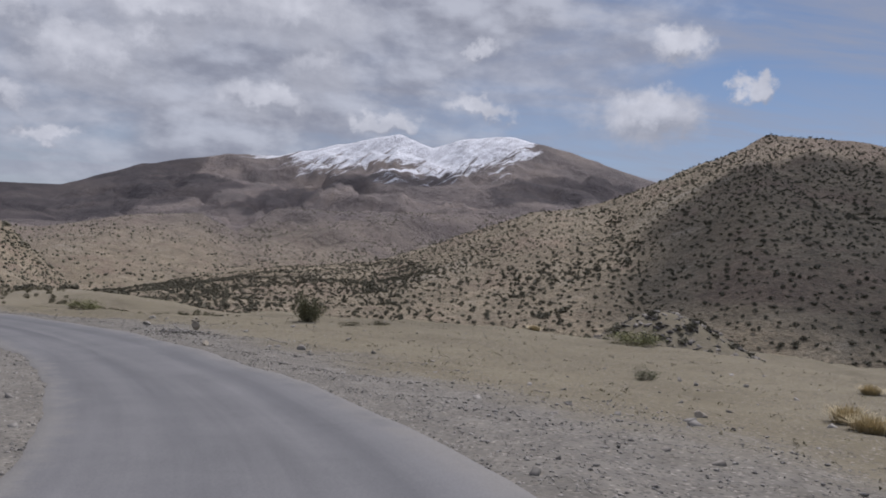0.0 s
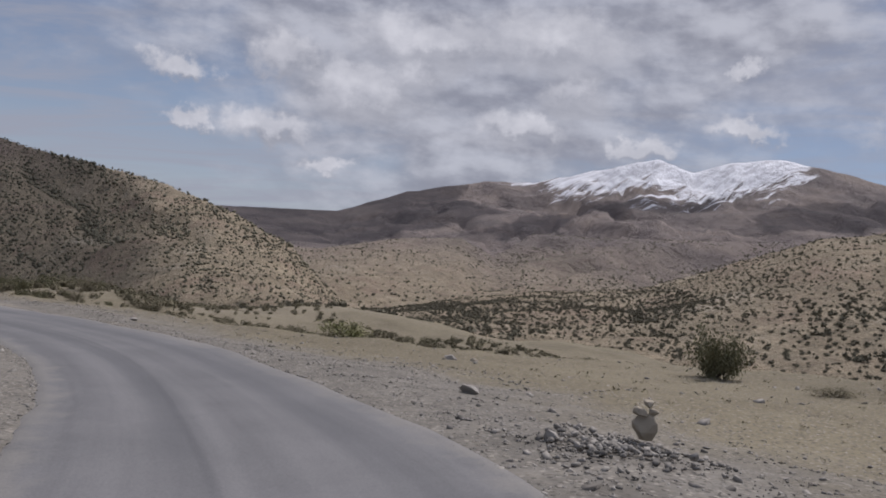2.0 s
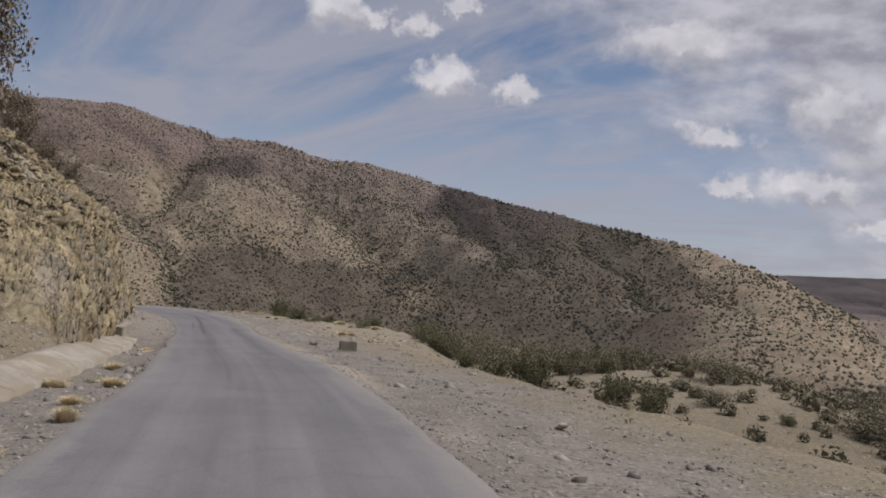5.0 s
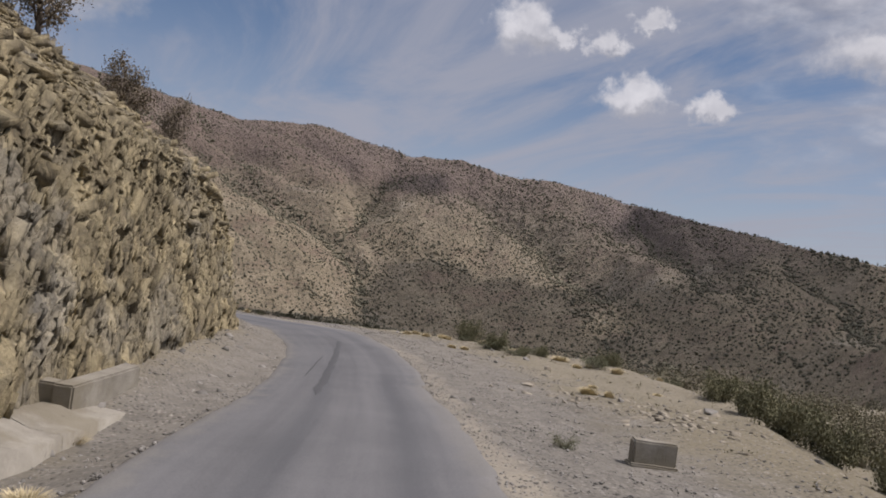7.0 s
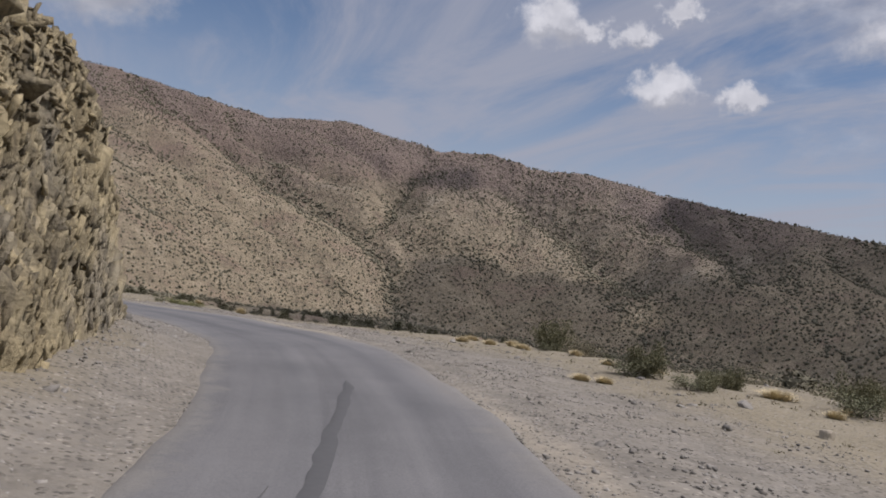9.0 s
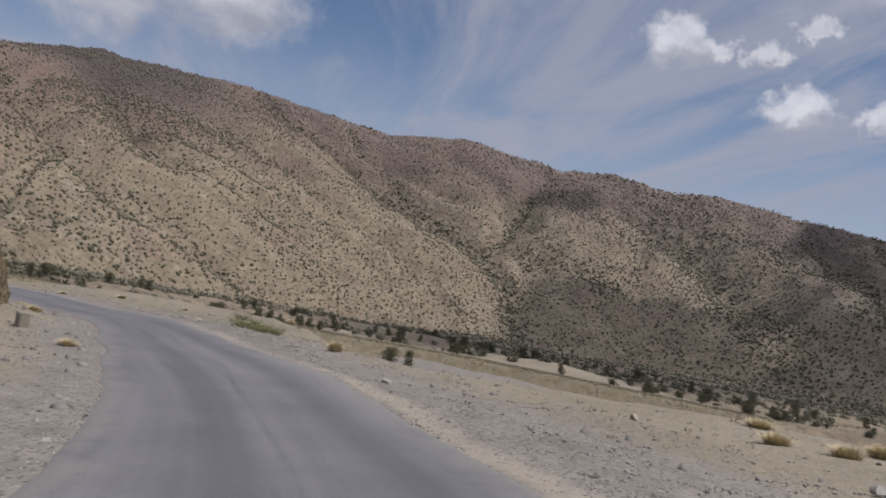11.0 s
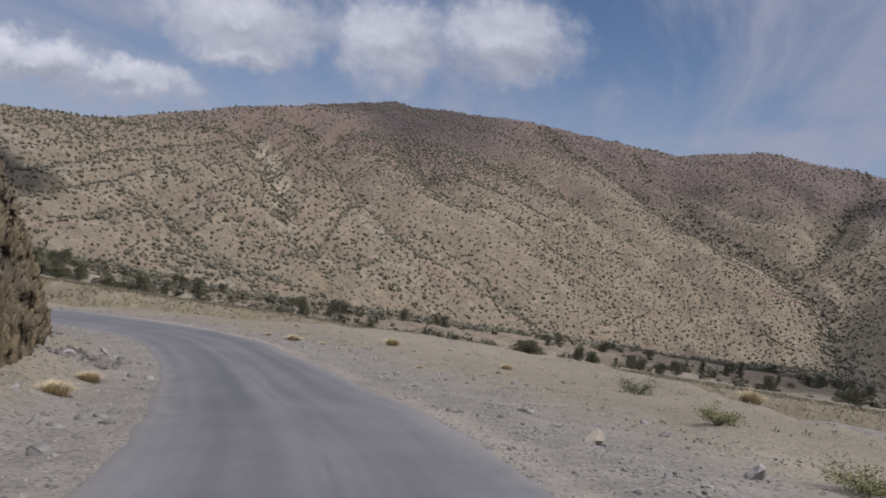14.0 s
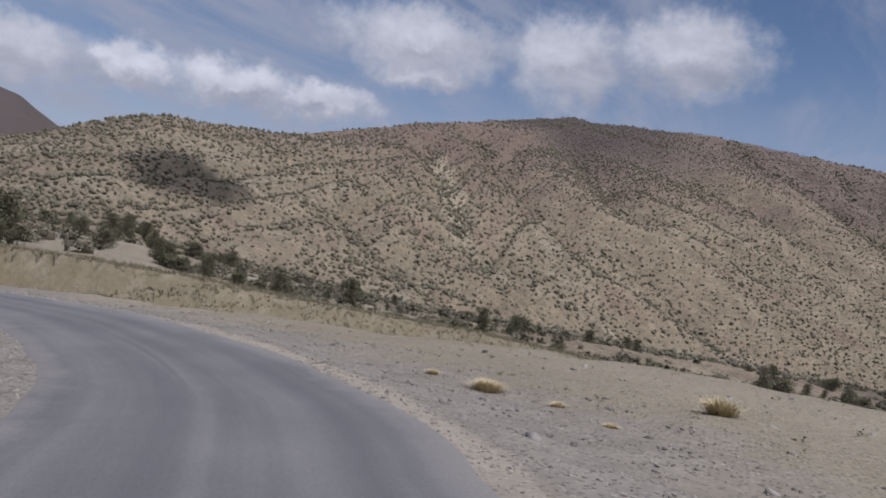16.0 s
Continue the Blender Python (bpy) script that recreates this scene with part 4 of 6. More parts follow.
bank_of_cloud([(-773, 286), (-846, 303), (-904, 343), (-886, 389), (-826, 404), (-787, 454), (-747, 508), (-692, 464), (-642, 462), (-600, 436), (-700, 355)], 2)
bank_of_cloud([(-777, 522), (-786, 540), (-742, 558), (-696, 540), (-660, 528), (-622, 532), (-660, 568), (-706, 606), (-712, 622), (-828, 641), (-905, 650), (-900, 720), (-700, 760), (-505, 622), (-410, 520), (-345, 455), (-292, 385), (-456, 436), (-598, 440),
               (-622, 490), (-622, 522), (-700, 524)], 3)
bank_of_cloud([(-1070, 370), (-1102, 410), (-1082, 450), (-1046, 465), (-1022, 432), (-1042, 402)], 4)
bank_of_cloud([(-190, 50), (-500, 112), (-770, 160), (-789, 227), (-775, 284), (-702, 348), (-602, 428), (-460, 428), (-300, 220), (-196, 112)], 5)
bank_of_cloud([(-370, -198), (-425, -222), (-471, -230), (-473, -205), (-426, -183), (-373, -191)], 6, vapour=thick_cloud_mat)
bank_of_cloud([(135, 352), (100, 320), (62, 275), (36, 205), (45, 150), (120, 105), (260, 150), (420, 300), (330, 420), (190, 352)], 1, vapour=thick_cloud_mat)
bank_of_cloud([(-792, 2673), (-746, 3030), (-619, 3700), (-352, 3600), (-5, 3860), (25, 3630), (-380, 3440), (-540, 3000), (-624, 2600)], 7, 2200)
bank_of_cloud([(143, 3393), (389, 3779), (934, 4100), (800, 3650), (460, 3260), (178, 3060)], 8, 2200)
bank_of_cloud([(-2600, 3000), (-2300, 3900), (-1500, 4150), (-1180, 3980), (-1150, 3600), (-800, 3250), (-960, 2850), (-1300, 2300), (-1700, 2000), (-2200, 2200)], 9, 2200)


# ---- scrub and stones scattered past counting ----
rng = np.random.default_rng(4)


def clump(n_cards, core=True, flat=0.8, card=(0.22, 0.42)):
    """A small shrub of loose leaf tufts round a core, one unit in radius."""
    co, fa = [], []
    if core:
        bm = bmesh.new()
        bmesh.ops.create_icosphere(bm, subdivisions=1, radius=0.74)
        bm.verts.ensure_lookup_table()
        k = rng.uniform(0.65, 1.15, len(bm.verts))
        co = [np.array(v.co) * k[v.index] for v in bm.verts]
        fa = [[v.index for v in f.verts] for f in bm.faces][::2]
        bm.free()
    for _ in range(n_cards):
        d = rng.normal(size=3)
        d /= np.linalg.norm(d)
        d[2] = abs(d[2]) if rng.random() < 0.7 else d[2] * 0.4
        p = d * rng.uniform(0.3, 0.97)
        a, b = rng.normal(size=3), rng.normal(size=3)
        q = rng.uniform(*card)
        base = len(co)
        co += [p + q * a / np.linalg.norm(a), p + q * b / np.linalg.norm(b), p - q * (a + b) / np.linalg.norm(a + b)]
        fa.append([base, base + 1, base + 2])
    co = np.array(co)
    co[:, 2] = np.maximum(co[:, 2] + 0.35, -0.15) * flat
    return co, np.array(fa)


def pebble_low():
    co = np.array([(1, 0, 0), (0, 1, 0), (-1, 0, 0), (0, -1, 0), (0, 0, 1), (0, 0, -1)], float) * rng.uniform(0.6, 1.2, (6, 1)) + rng.normal(size=(6, 3)) * 0.12
    fa = np.array([(0, 1, 4), (1, 2, 4), (2, 3, 4), (3, 0, 4), (1, 0, 5), (2, 1, 5), (3, 2, 5), (0, 3, 5)])
    return co * np.array([1, 0.8, 0.6]), fa


def scatter(name, x, y, size, shapes, material, label, category, sink=0.0, z=None, turn=None):
    z = ground_z(x, y) if z is None else z
    V, Fs, base = [], [], 0
    pick = rng.integers(0, len(shapes), len(x))
    for b, (co, fa) in enumerate(shapes):
        k = np.where(pick == b)[0]
        a = rng.uniform(0, 6.28, len(k)) if turn is None else turn[k] + rng.normal(size=len(k)) * 0.25
        c, s_ = np.cos(a)[:, None], np.sin(a)[:, None]
        sc = size[k][:, None]
        px = (co[:, 0] * c - co[:, 1] * s_) * sc + x[k][:, None]
        py = (co[:, 0] * s_ + co[:, 1] * c) * sc + y[k][:, None]
        pz = (co[None, :, 2] - sink) * sc * rng.uniform(0.75, 1.25, len(k))[:, None] + z[k][:, None]
        V.append(np.stack([px, py, pz], -1).reshape(-1, 3))
        Fs.append((fa[None] + base + (np.arange(len(k)) * len(co))[:, None, None]).reshape(-1, 3))
        base += len(k) * len(co)
    ob = new(name, raw_mesh(name, np.concatenate(V), np.concatenate(Fs), material))
    return tagged(ob, label, category, kind="stuff")


def far_clump():
    """The same, simpler: an uneven eight-sided core with a few tufts."""
    co, fa = pebble_low()
    co = co * np.array([0.8, rng.uniform(0.8, 1.35), rng.uniform(1.0, 1.5)]) + np.array([0, 0, 0.4])
    tufts, f2 = clump(4, False)
    return np.concatenate([co, tufts]), np.concatenate([fa, f2 + len(co)])


FAR_SHAPES = [far_clump() for _ in range(16)]
NEAR_SHAPES = [clump(30, True, 0.85, (0.26, 0.5)) for _ in range(10)]
FINE_SHAPES = [clump(170, True, 0.8, (0.08, 0.16)) for _ in range(8)]


def scrub(name, cell, az_range, r_range, hub, sizes, label, shapes, land=None, bare=-0.4, gap=22, lines=2.0, patch=1.0):
    """Shrubs that keep their distance from one another: one to a cell of so many metres, closer in gullies."""
    side = np.arange(-r_range[1], r_range[1], cell)
    x, y = (v.ravel() + rng.uniform(-0.7, 0.7, v.size) * cell for v in np.meshgrid(side, side))
    r, a = np.hypot(x, y), np.degrees(np.arctan2(-x, y))
    ok = (r > r_range[0]) & (r < r_range[1]) & (a > az_range[0]) & (a < az_range[1])
    x, y = x[ok] + hub[0], y[ok] + hub[1]
    if land:
        wet = land(x, y, True) > rng.uniform(0.25, 1.0, len(x))
        for _ in range(2):
            x, y = np.r_[x, x[:len(wet)][wet] + rng.normal(size=wet.sum()) * 1.8], np.r_[y, y[:len(wet)][wet] + rng.normal(size=wet.sum()) * 1.8]
    n = len(x)
    keep = patch * fbm(x / 55, y / 55, 3, 77) + rng.uniform(-0.9, 0.9, n)
    if land:
        ditches = land(x, y, True)
        keep = keep + np.where(ditches > 0, lines, 1.0) * ditches
    ok = keep > bare
    _, lat, _ = ROAD.coords(x, y)
    _, lat2, _ = LOW.coords(x, y)
    ok &= (lat < 0) & (np.abs(lat) > gap) & (np.abs(lat2) > 9) & (np.hypot(x + 101.5, y - 53.5) > 5)
    ok &= ~((x < -86) & (x > -150) & (y < 80) & (lat2 < 9))
    x, y = x[ok], y[ok]
    size = rng.uniform(*sizes, len(x)) * rng.uniform(0.6, 1.2, len(x))
    if land:
        size = size * (1 + 0.4 * np.maximum(land(x, y, True), 0))
    return scatter(name, x, y, size, shapes, scrub_mat, label, "shrubs")


scrub("hill_scrub", 3.5, (84, 142), (280, 520), (-60, 40), (0.62, 1.6), "dark olive scrub dotted over the lower hillside", FAR_SHAPES, hill_far, -0.65, patch=0.8)
scrub("hill_scrub", 3.9, (20, 142), (520, 1240), (-60, 40), (0.7, 1.9), "dark green juniper scrub dotted over a tan hillside", FAR_SHAPES, hill_far, -0.65, patch=0.8)
scrub("hill_scrub", 4.2, (20, 84), (290, 520), (-60, 40), (0.5, 1.3), "dark green scrub dotted over the foot of the hill", FAR_SHAPES, hill_far, -0.8, patch=0.6)
scrub("foot_scrub", 4.0, (92, 142), (110, 430), (-60, 40), (0.4, 1.05), "olive shrubs spread over the foot of the hill", NEAR_SHAPES, None, -0.3, 13)
scrub("slope_scrub", 2.7, (-38, 30), (110, 490), (0, 0), (0.28, 0.82), "grey green shrubs dotted over a dry slope", NEAR_SHAPES, hill_right, -0.5, 22, 0.6, 0.6)
scrub("distant_scrub", 8.0, (-14, 36), (520, 1900), (0, 0), (0.8, 1.8), "small dark shrubs on the distant brown hills", FAR_SHAPES, hill_mid, -0.1)
scrub("valley_scrub", 4.6, (-10, 140), (30, 340), (-60, 40), (0.35, 1.3), "low olive shrubs on the slope below the road", FINE_SHAPES, None, 0.2, 13)


def verge(name, n, s_range, side, reach, sizes, shapes, material, label, falloff=1.0):
    """Loose stuff beside the asphalt, side -1 the outer and 1 the inner; reach in metres past its edge."""
    s = rng.uniform(*s_range, n)
    past = reach[0] + (reach[1] - reach[0]) * rng.random(n) ** falloff
    lat = by_x(s, PAVED, 1) + side * (by_x(s, PAVED, 2) + past)
    x, y, _ = ROAD.at(s, lat)
    size = sizes[0] * (sizes[1] / sizes[0]) ** (rng.random(n) ** 2.2)
    return scatter(name, x, y, size, shapes, material, label, "gravel", 0.15)


def shard(dims):
    """A broken piece of rock with flat faces and uneven corners."""
    co = np.array([(x, y, z) for x in (-1, 1) for y in (-1, 1) for z in (-1, 1)], float)
    co = (co + rng.uniform(-0.38, 0.12, co.shape) * np.sign(co)) * np.array(dims)
    tilt = Matrix.Rotation(rng.uniform(-0.1, 0.3), 3, "X") @ Matrix.Rotation(rng.uniform(0.15, 0.5), 3, "Y")
    quads = ((0, 1, 3, 2), (4, 6, 7, 5), (0, 4, 5, 1), (2, 3, 7, 6), (0, 2, 6, 4), (1, 5, 7, 3))
    return co @ np.array(tilt).T, np.array([t for a, b, c, d in quads for t in ((a, b, c), (a, c, d))])


PEBBLES, SMALL = [shard((1.0, rng.uniform(0.55, 0.9), rng.uniform(0.35, 0.7))) for _ in range(12)], [pebble_low() for _ in range(10)]
verge("gravel", 90000, (30, 188), -1, (-0.22, 4.5), (0.010, 0.042), SMALL, stone_mat, "loose grey gravel along the outer verge", 1.7)
verge("gravel", 34000, (30, 188), 1, (-0.16, 2.6), (0.010, 0.045), SMALL, stone_mat, "loose grey gravel along the inner verge", 1.4)
verge("loose_stones", 1500, (30, 195), -1, (0.2, 14), (0.02, 0.085), PEBBLES, stone_mat, "scattered stones on the bench", 1.2)
verge("loose_stones", 1800, (30, 195), 1, (0.1, 3), (0.02, 0.095), PEBBLES, stone_mat, "scattered stones on the inner verge", 1.2)
verge("dark_stones", 900, (30, 195), -1, (0.2, 13), (0.018, 0.07), PEBBLES, dark_stone_mat, "scattered dark stones on the bench", 1.1)


def edge_scrub(n):
    """Shrubs where the bench breaks off and on the first slope under it."""
    s = rng.uniform(72, 117, n)
    past = 1.5 + 44 * rng.random(n) ** 0.85
    lat = -(by_x(s, BENCH, 1) + past)
    x, y, _ = ROAD.at(s, lat)
    ok = (fbm(x / 9, y / 9, 3, 61) + rng.uniform(-0.6, 0.6, n) + 0.5 * np.exp(-((x + 40) / 10) ** 2 - ((y - 56) / 10) ** 2) > 0.1) & (np.abs(LOW.coords(x, y)[1]) > 8) & (ROAD.coords(x, y)[1] < -9) & (np.hypot(x + 101.5, y - 53.5) > 5)
    x, y = x[ok], y[ok]
    scatter("edge_scrub", x, y, 0.14 * (0.55 / 0.14) ** rng.random(len(x)), FINE_SHAPES, olive_mat, "olive and grey green shrubs along the drop", "shrubs")


edge_scrub(2600)
verge("grass_stubble", 6000, (30, 195), -1, (2.8, 18), (0.03, 0.10), [clump(9, False, 0.9) for _ in range(6)], bank_mat, "thin dry stubble on the bench", 0.9)


# ---- helpers for things ----
def part(name, me, parent, label=""):
    ob = new(name, me)
    ob.parent = parent
    return tagged(ob, label)


def empty(name, at):
    ob = new(name)
    ob.empty_display_size = 0.1
    ob.location = at
    return ob


def tube(points, radii, sides=6):
    """A tapered tube along points, as arrays."""
    P = np.array(points, float)
    T = np.gradient(P, axis=0)
    T /= np.linalg.norm(T, axis=1)[:, None] + 1e-9
    co, fa = [], []
    for p, t, r in zip(P, T, radii):
        a = np.cross(t, (0.3, 0.9, 0.2))
        a /= np.linalg.norm(a)
        b = np.cross(t, a)
        for k in range(sides):
            q = 6.2832 * k / sides
            co.append(p + r * (a * math.cos(q) + b * math.sin(q)))
    for i in range(len(P) - 1):
        for k in range(sides):
            k2 = (k + 1) % sides
            fa.append((i * sides + k, i * sides + k2, (i + 1) * sides + k2, (i + 1) * sides + k))
    return np.array(co), np.array(fa)


def join(chunks):
    co, fa, base = [], [], 0
    for c, f in chunks:
        co.append(c)
        fa.append(np.asarray(f) + base)
        base += len(c)
    return np.concatenate(co), np.concatenate(fa)


def leaves(centres, spread, n, size, r, up=0.3):
    """Small pointed leaf cards strewn round the centres, four corners each."""
    k = r.integers(0, len(centres), n)
    p = np.asarray(centres)[k] + r.normal(size=(n, 3)) * np.asarray(spread)
    a = r.normal(size=(n, 3)) + np.array([0, 0, up])
    a /= np.linalg.norm(a, axis=1)[:, None]
    b = np.cross(a, r.normal(size=(n, 3)))
    b /= np.linalg.norm(b, axis=1)[:, None]
    s = size * r.uniform(0.6, 1.4, (n, 1))
    co = np.stack([p, p + s * (0.5 * a + 0.32 * b), p + s * a, p + s * (0.5 * a - 0.32 * b)], 1)
    co[..., 2] = np.maximum(co[..., 2], 0.0)
    return co.reshape(-1, 3), np.arange(4 * n).reshape(-1, 4)


def limbs(r, base, count, length, spread, radius, rise=0.6):
    """Branches from a base point, and their ends."""
    chunks, ends = [], []
    for i in range(count):
        a = 6.2832 * (i + r.uniform(0, 0.7)) / count
        d = np.array([math.cos(a) * spread, math.sin(a) * spread, rise * r.uniform(0.7, 1.3)])
        d = d / np.linalg.norm(d) * length * r.uniform(0.7, 1.1)
        bend = r.normal(size=3) * length * 0.10
        pts = [base, base + 0.5 * d + bend, base + d + bend * 0.4]
        chunks.append(tube(pts, [radius, radius * 0.65, radius * 0.22], 5))
        ends += [pts[1], pts[2], 0.5 * (pts[1] + pts[2])]
        for _ in range(2):
            e = pts[1] + (d * 0.35 + r.normal(size=3) * length * 0.22)
            chunks.append(tube([pts[1], 0.5 * (pts[1] + e) + r.normal(size=3) * 0.03 * length, e], [radius * 0.45, radius * 0.3, radius * 0.12], 4))
            ends.append(e)
    return chunks, ends


def shrub_thing(seed, foliage_mat, label, n=650, leaf=0.09, name="shrub", squat=1.0):
    """A bush one metre across and about as high, of stems and leaves."""
    r = np.random.default_rng(seed)
    ob = empty(name, (0, 0, 0))
    chunks, ends = limbs(r, np.zeros(3), 8, 0.55, 0.9, 0.016, 0.9 * squat)
    part("stems", raw_mesh("stems", *join(chunks), bark_mat), ob, "thin brown woody stems")
    centres = np.array(ends) * np.array([1, 1, 1])
    part("foliage", raw_mesh("foliage", *leaves(centres, (0.10, 0.10, 0.09), n, leaf, r), foliage_mat), ob)
    return tagged(ob, label, "shrub", "shrubs beside the road")


def juniper_thing(seed, label, n=3400, slim=1.0, foliage_mat=None):
    """A small tree one metre high: leaning trunk, limbs, ragged crown."""
    r = np.random.default_rng(seed)
    ob = empty("juniper", (0, 0, 0))
    lean = r.normal(size=2) * 0.04
    trunk = [np.zeros(3), np.array([lean[0], lean[1], 0.25]), np.array([lean[0] * 2.5, lean[1] * 2.5, 0.55]), np.array([lean[0] * 3, lean[1] * 3, 0.85])]
    part("trunk", raw_mesh("trunk", *tube(trunk, [0.045, 0.035, 0.022, 0.008], 7), bark_mat), ob, "twisted brown trunk")
    chunks, ends = [], []
    for h, c, l in ((0.12, 5, 0.30), (0.32, 5, 0.32), (0.52, 4, 0.27), (0.7, 4, 0.2)):
        base = np.array([np.interp(h, [0, 0.25, 0.55, 0.85], [p[k] for p in trunk]) for k in range(2)] + [h])
        ch, en = limbs(r, base, c, l * slim, 1.0, 0.014, 0.55)
        chunks += ch
        ends += en
    ends.append(trunk[-1])
    part("limb", raw_mesh("limb", *join(chunks), bark_mat), ob)
    part("crown", raw_mesh("crown", *leaves(np.array(ends), (0.055, 0.055, 0.05), n, 0.036, r), foliage_mat or juniper_mat), ob, "ragged dark green crown")
    return tagged(ob, label, "tree", "small trees")


def bare_tree_thing(seed):
    r = np.random.default_rng(seed)
    ob = empty("thorn_tree", (0, 0, 0))
    trunk = [np.zeros(3), np.array([0.03, 0.02, 0.3]), np.array([0.0, 0.04, 0.6])]
    part("trunk", raw_mesh("trunk", *tube(trunk, [0.04, 0.03, 0.018], 6), bark_mat), ob)
    chunks, ends = [], []
    for h in (0.25, 0.42, 0.58):
        ch, en = limbs(r, np.array([0.02, 0.03, h]), 4, 0.42, 0.8, 0.014, 0.9)
        chunks += ch
        ends += en
    part("limb", raw_mesh("limb", *join(chunks), bark_mat), ob, "thin bare grey branches")
    part("crown", raw_mesh("crown", *leaves(np.array(ends), (0.06, 0.06, 0.05), 5200, 0.027, r), dry_leaf_mat), ob, "fine brownish leaves")
    return tagged(ob, "thorny tree with grey brown leaves above the rock cut", "tree", "thorn trees")


def tuft_thing(seed, label, n=620):
    """Dry bunch grass, one metre across: fine blades arching out of a dense base."""
    r = np.random.default_rng(seed)
    co, fa = [], []
    for i in range(n):
        a, lean = r.uniform(0, 6.283), r.uniform(0.05, 1.0)
        d = np.array([math.cos(a), math.sin(a), 0])
        root = d * r.uniform(0, 0.22) + np.array([r.normal() * 0.05, r.normal() * 0.05, -0.02])
        h = r.uniform(0.35, 0.72) * (1 - 0.35 * lean)
        mid, tip = root + d * lean * 0.20 + np.array([0, 0, h * 0.62]), root + d * lean * 0.46 + np.array([0, 0, h * 0.86])
        side = np.array([-d[1], d[0], 0]) * 0.009
        k = len(co)
        co += [root - side, root + side, mid + side * 0.8, mid - side * 0.8, tip + side * 0.15, tip - side * 0.15]
        fa += [(k, k + 1, k + 2, k + 3), (k + 3, k + 2, k + 4, k + 5)]
    ob = new("grass_tuft", raw_mesh("grass_tuft", np.array(co), np.array(fa), straw_mat))
    return tagged(ob, label, "grass", "dry grass tufts")


def stone_mesh(name, seed, shape=(1, 1, 1), material=None, rough=0.22):
    """A broken stone one metre across, faceted, with knocked-off corners."""
    r = np.random.default_rng(seed)
    bm = bmesh.new()
    bmesh.ops.create_icosphere(bm, subdivisions=2, radius=0.5)
    for _ in range(9):
        d = Vector(r.normal(size=3)).normalized()
        cut = r.uniform(0.19, 0.36)
        for v in bm.verts:
            over = v.co.dot(d) - cut
            if over > 0:
                v.co -= d * over
    for v in bm.verts:
        v.co += Vector(r.normal(size=3)) * 0.012
        v.co = Vector((v.co.x * shape[0], v.co.y * shape[1], v.co.z * shape[2]))
    me = bpy.data.meshes.new(name)
    bm.to_mesh(me)
    bm.free()
    me.materials.append(material or stone_mat)
    return me


def put(proto, x, y, size, turn=0.0, first=False, sink=0.03, z=None):
    """Stands a thing, or a copy of it, on the ground: size across, size up."""
    m = Matrix.Translation((x, y, (gz(x, y) if z is None else z) - sink)) @ Matrix.Rotation(turn, 4, "Z") @ Matrix.Diagonal((size[0], size[0], size[1], 1))
    if first:
        proto.matrix_basis = m
        return proto
    keep = proto.scale.copy()
    proto.scale = (1, 1, 1)
    ob = copy_thing(proto, m)
    proto.scale = keep
    return ob


def plant(protos, places, sink=0.03):
    """Puts prototypes in turn at (x, y, across, up)."""
    used = set()
    for i, (x, y, w, h) in enumerate(places):
        k = i % len(protos)
        put(protos[k], x, y, (w, h), 2.4 * i, k not in used, sink)
        used.add(k)


juniper_mat = tint("juniper_leaf", (0.055, 0.056, 0.034), (0.135, 0.130, 0.080), 2.0)
cairn_mat = tint("cairn_stone", (0.185, 0.160, 0.122), (0.320, 0.282, 0.222), 6.0)
dry_leaf_mat = tint("dry_leaf", (0.115, 0.095, 0.066), (0.220, 0.182, 0.135), 2.0)

# ---- rock cuts on the inner side ----
def s_at(x):
    return float(np.interp(-x, -ROAD_X[:-10], ROAD.along[:-10]))


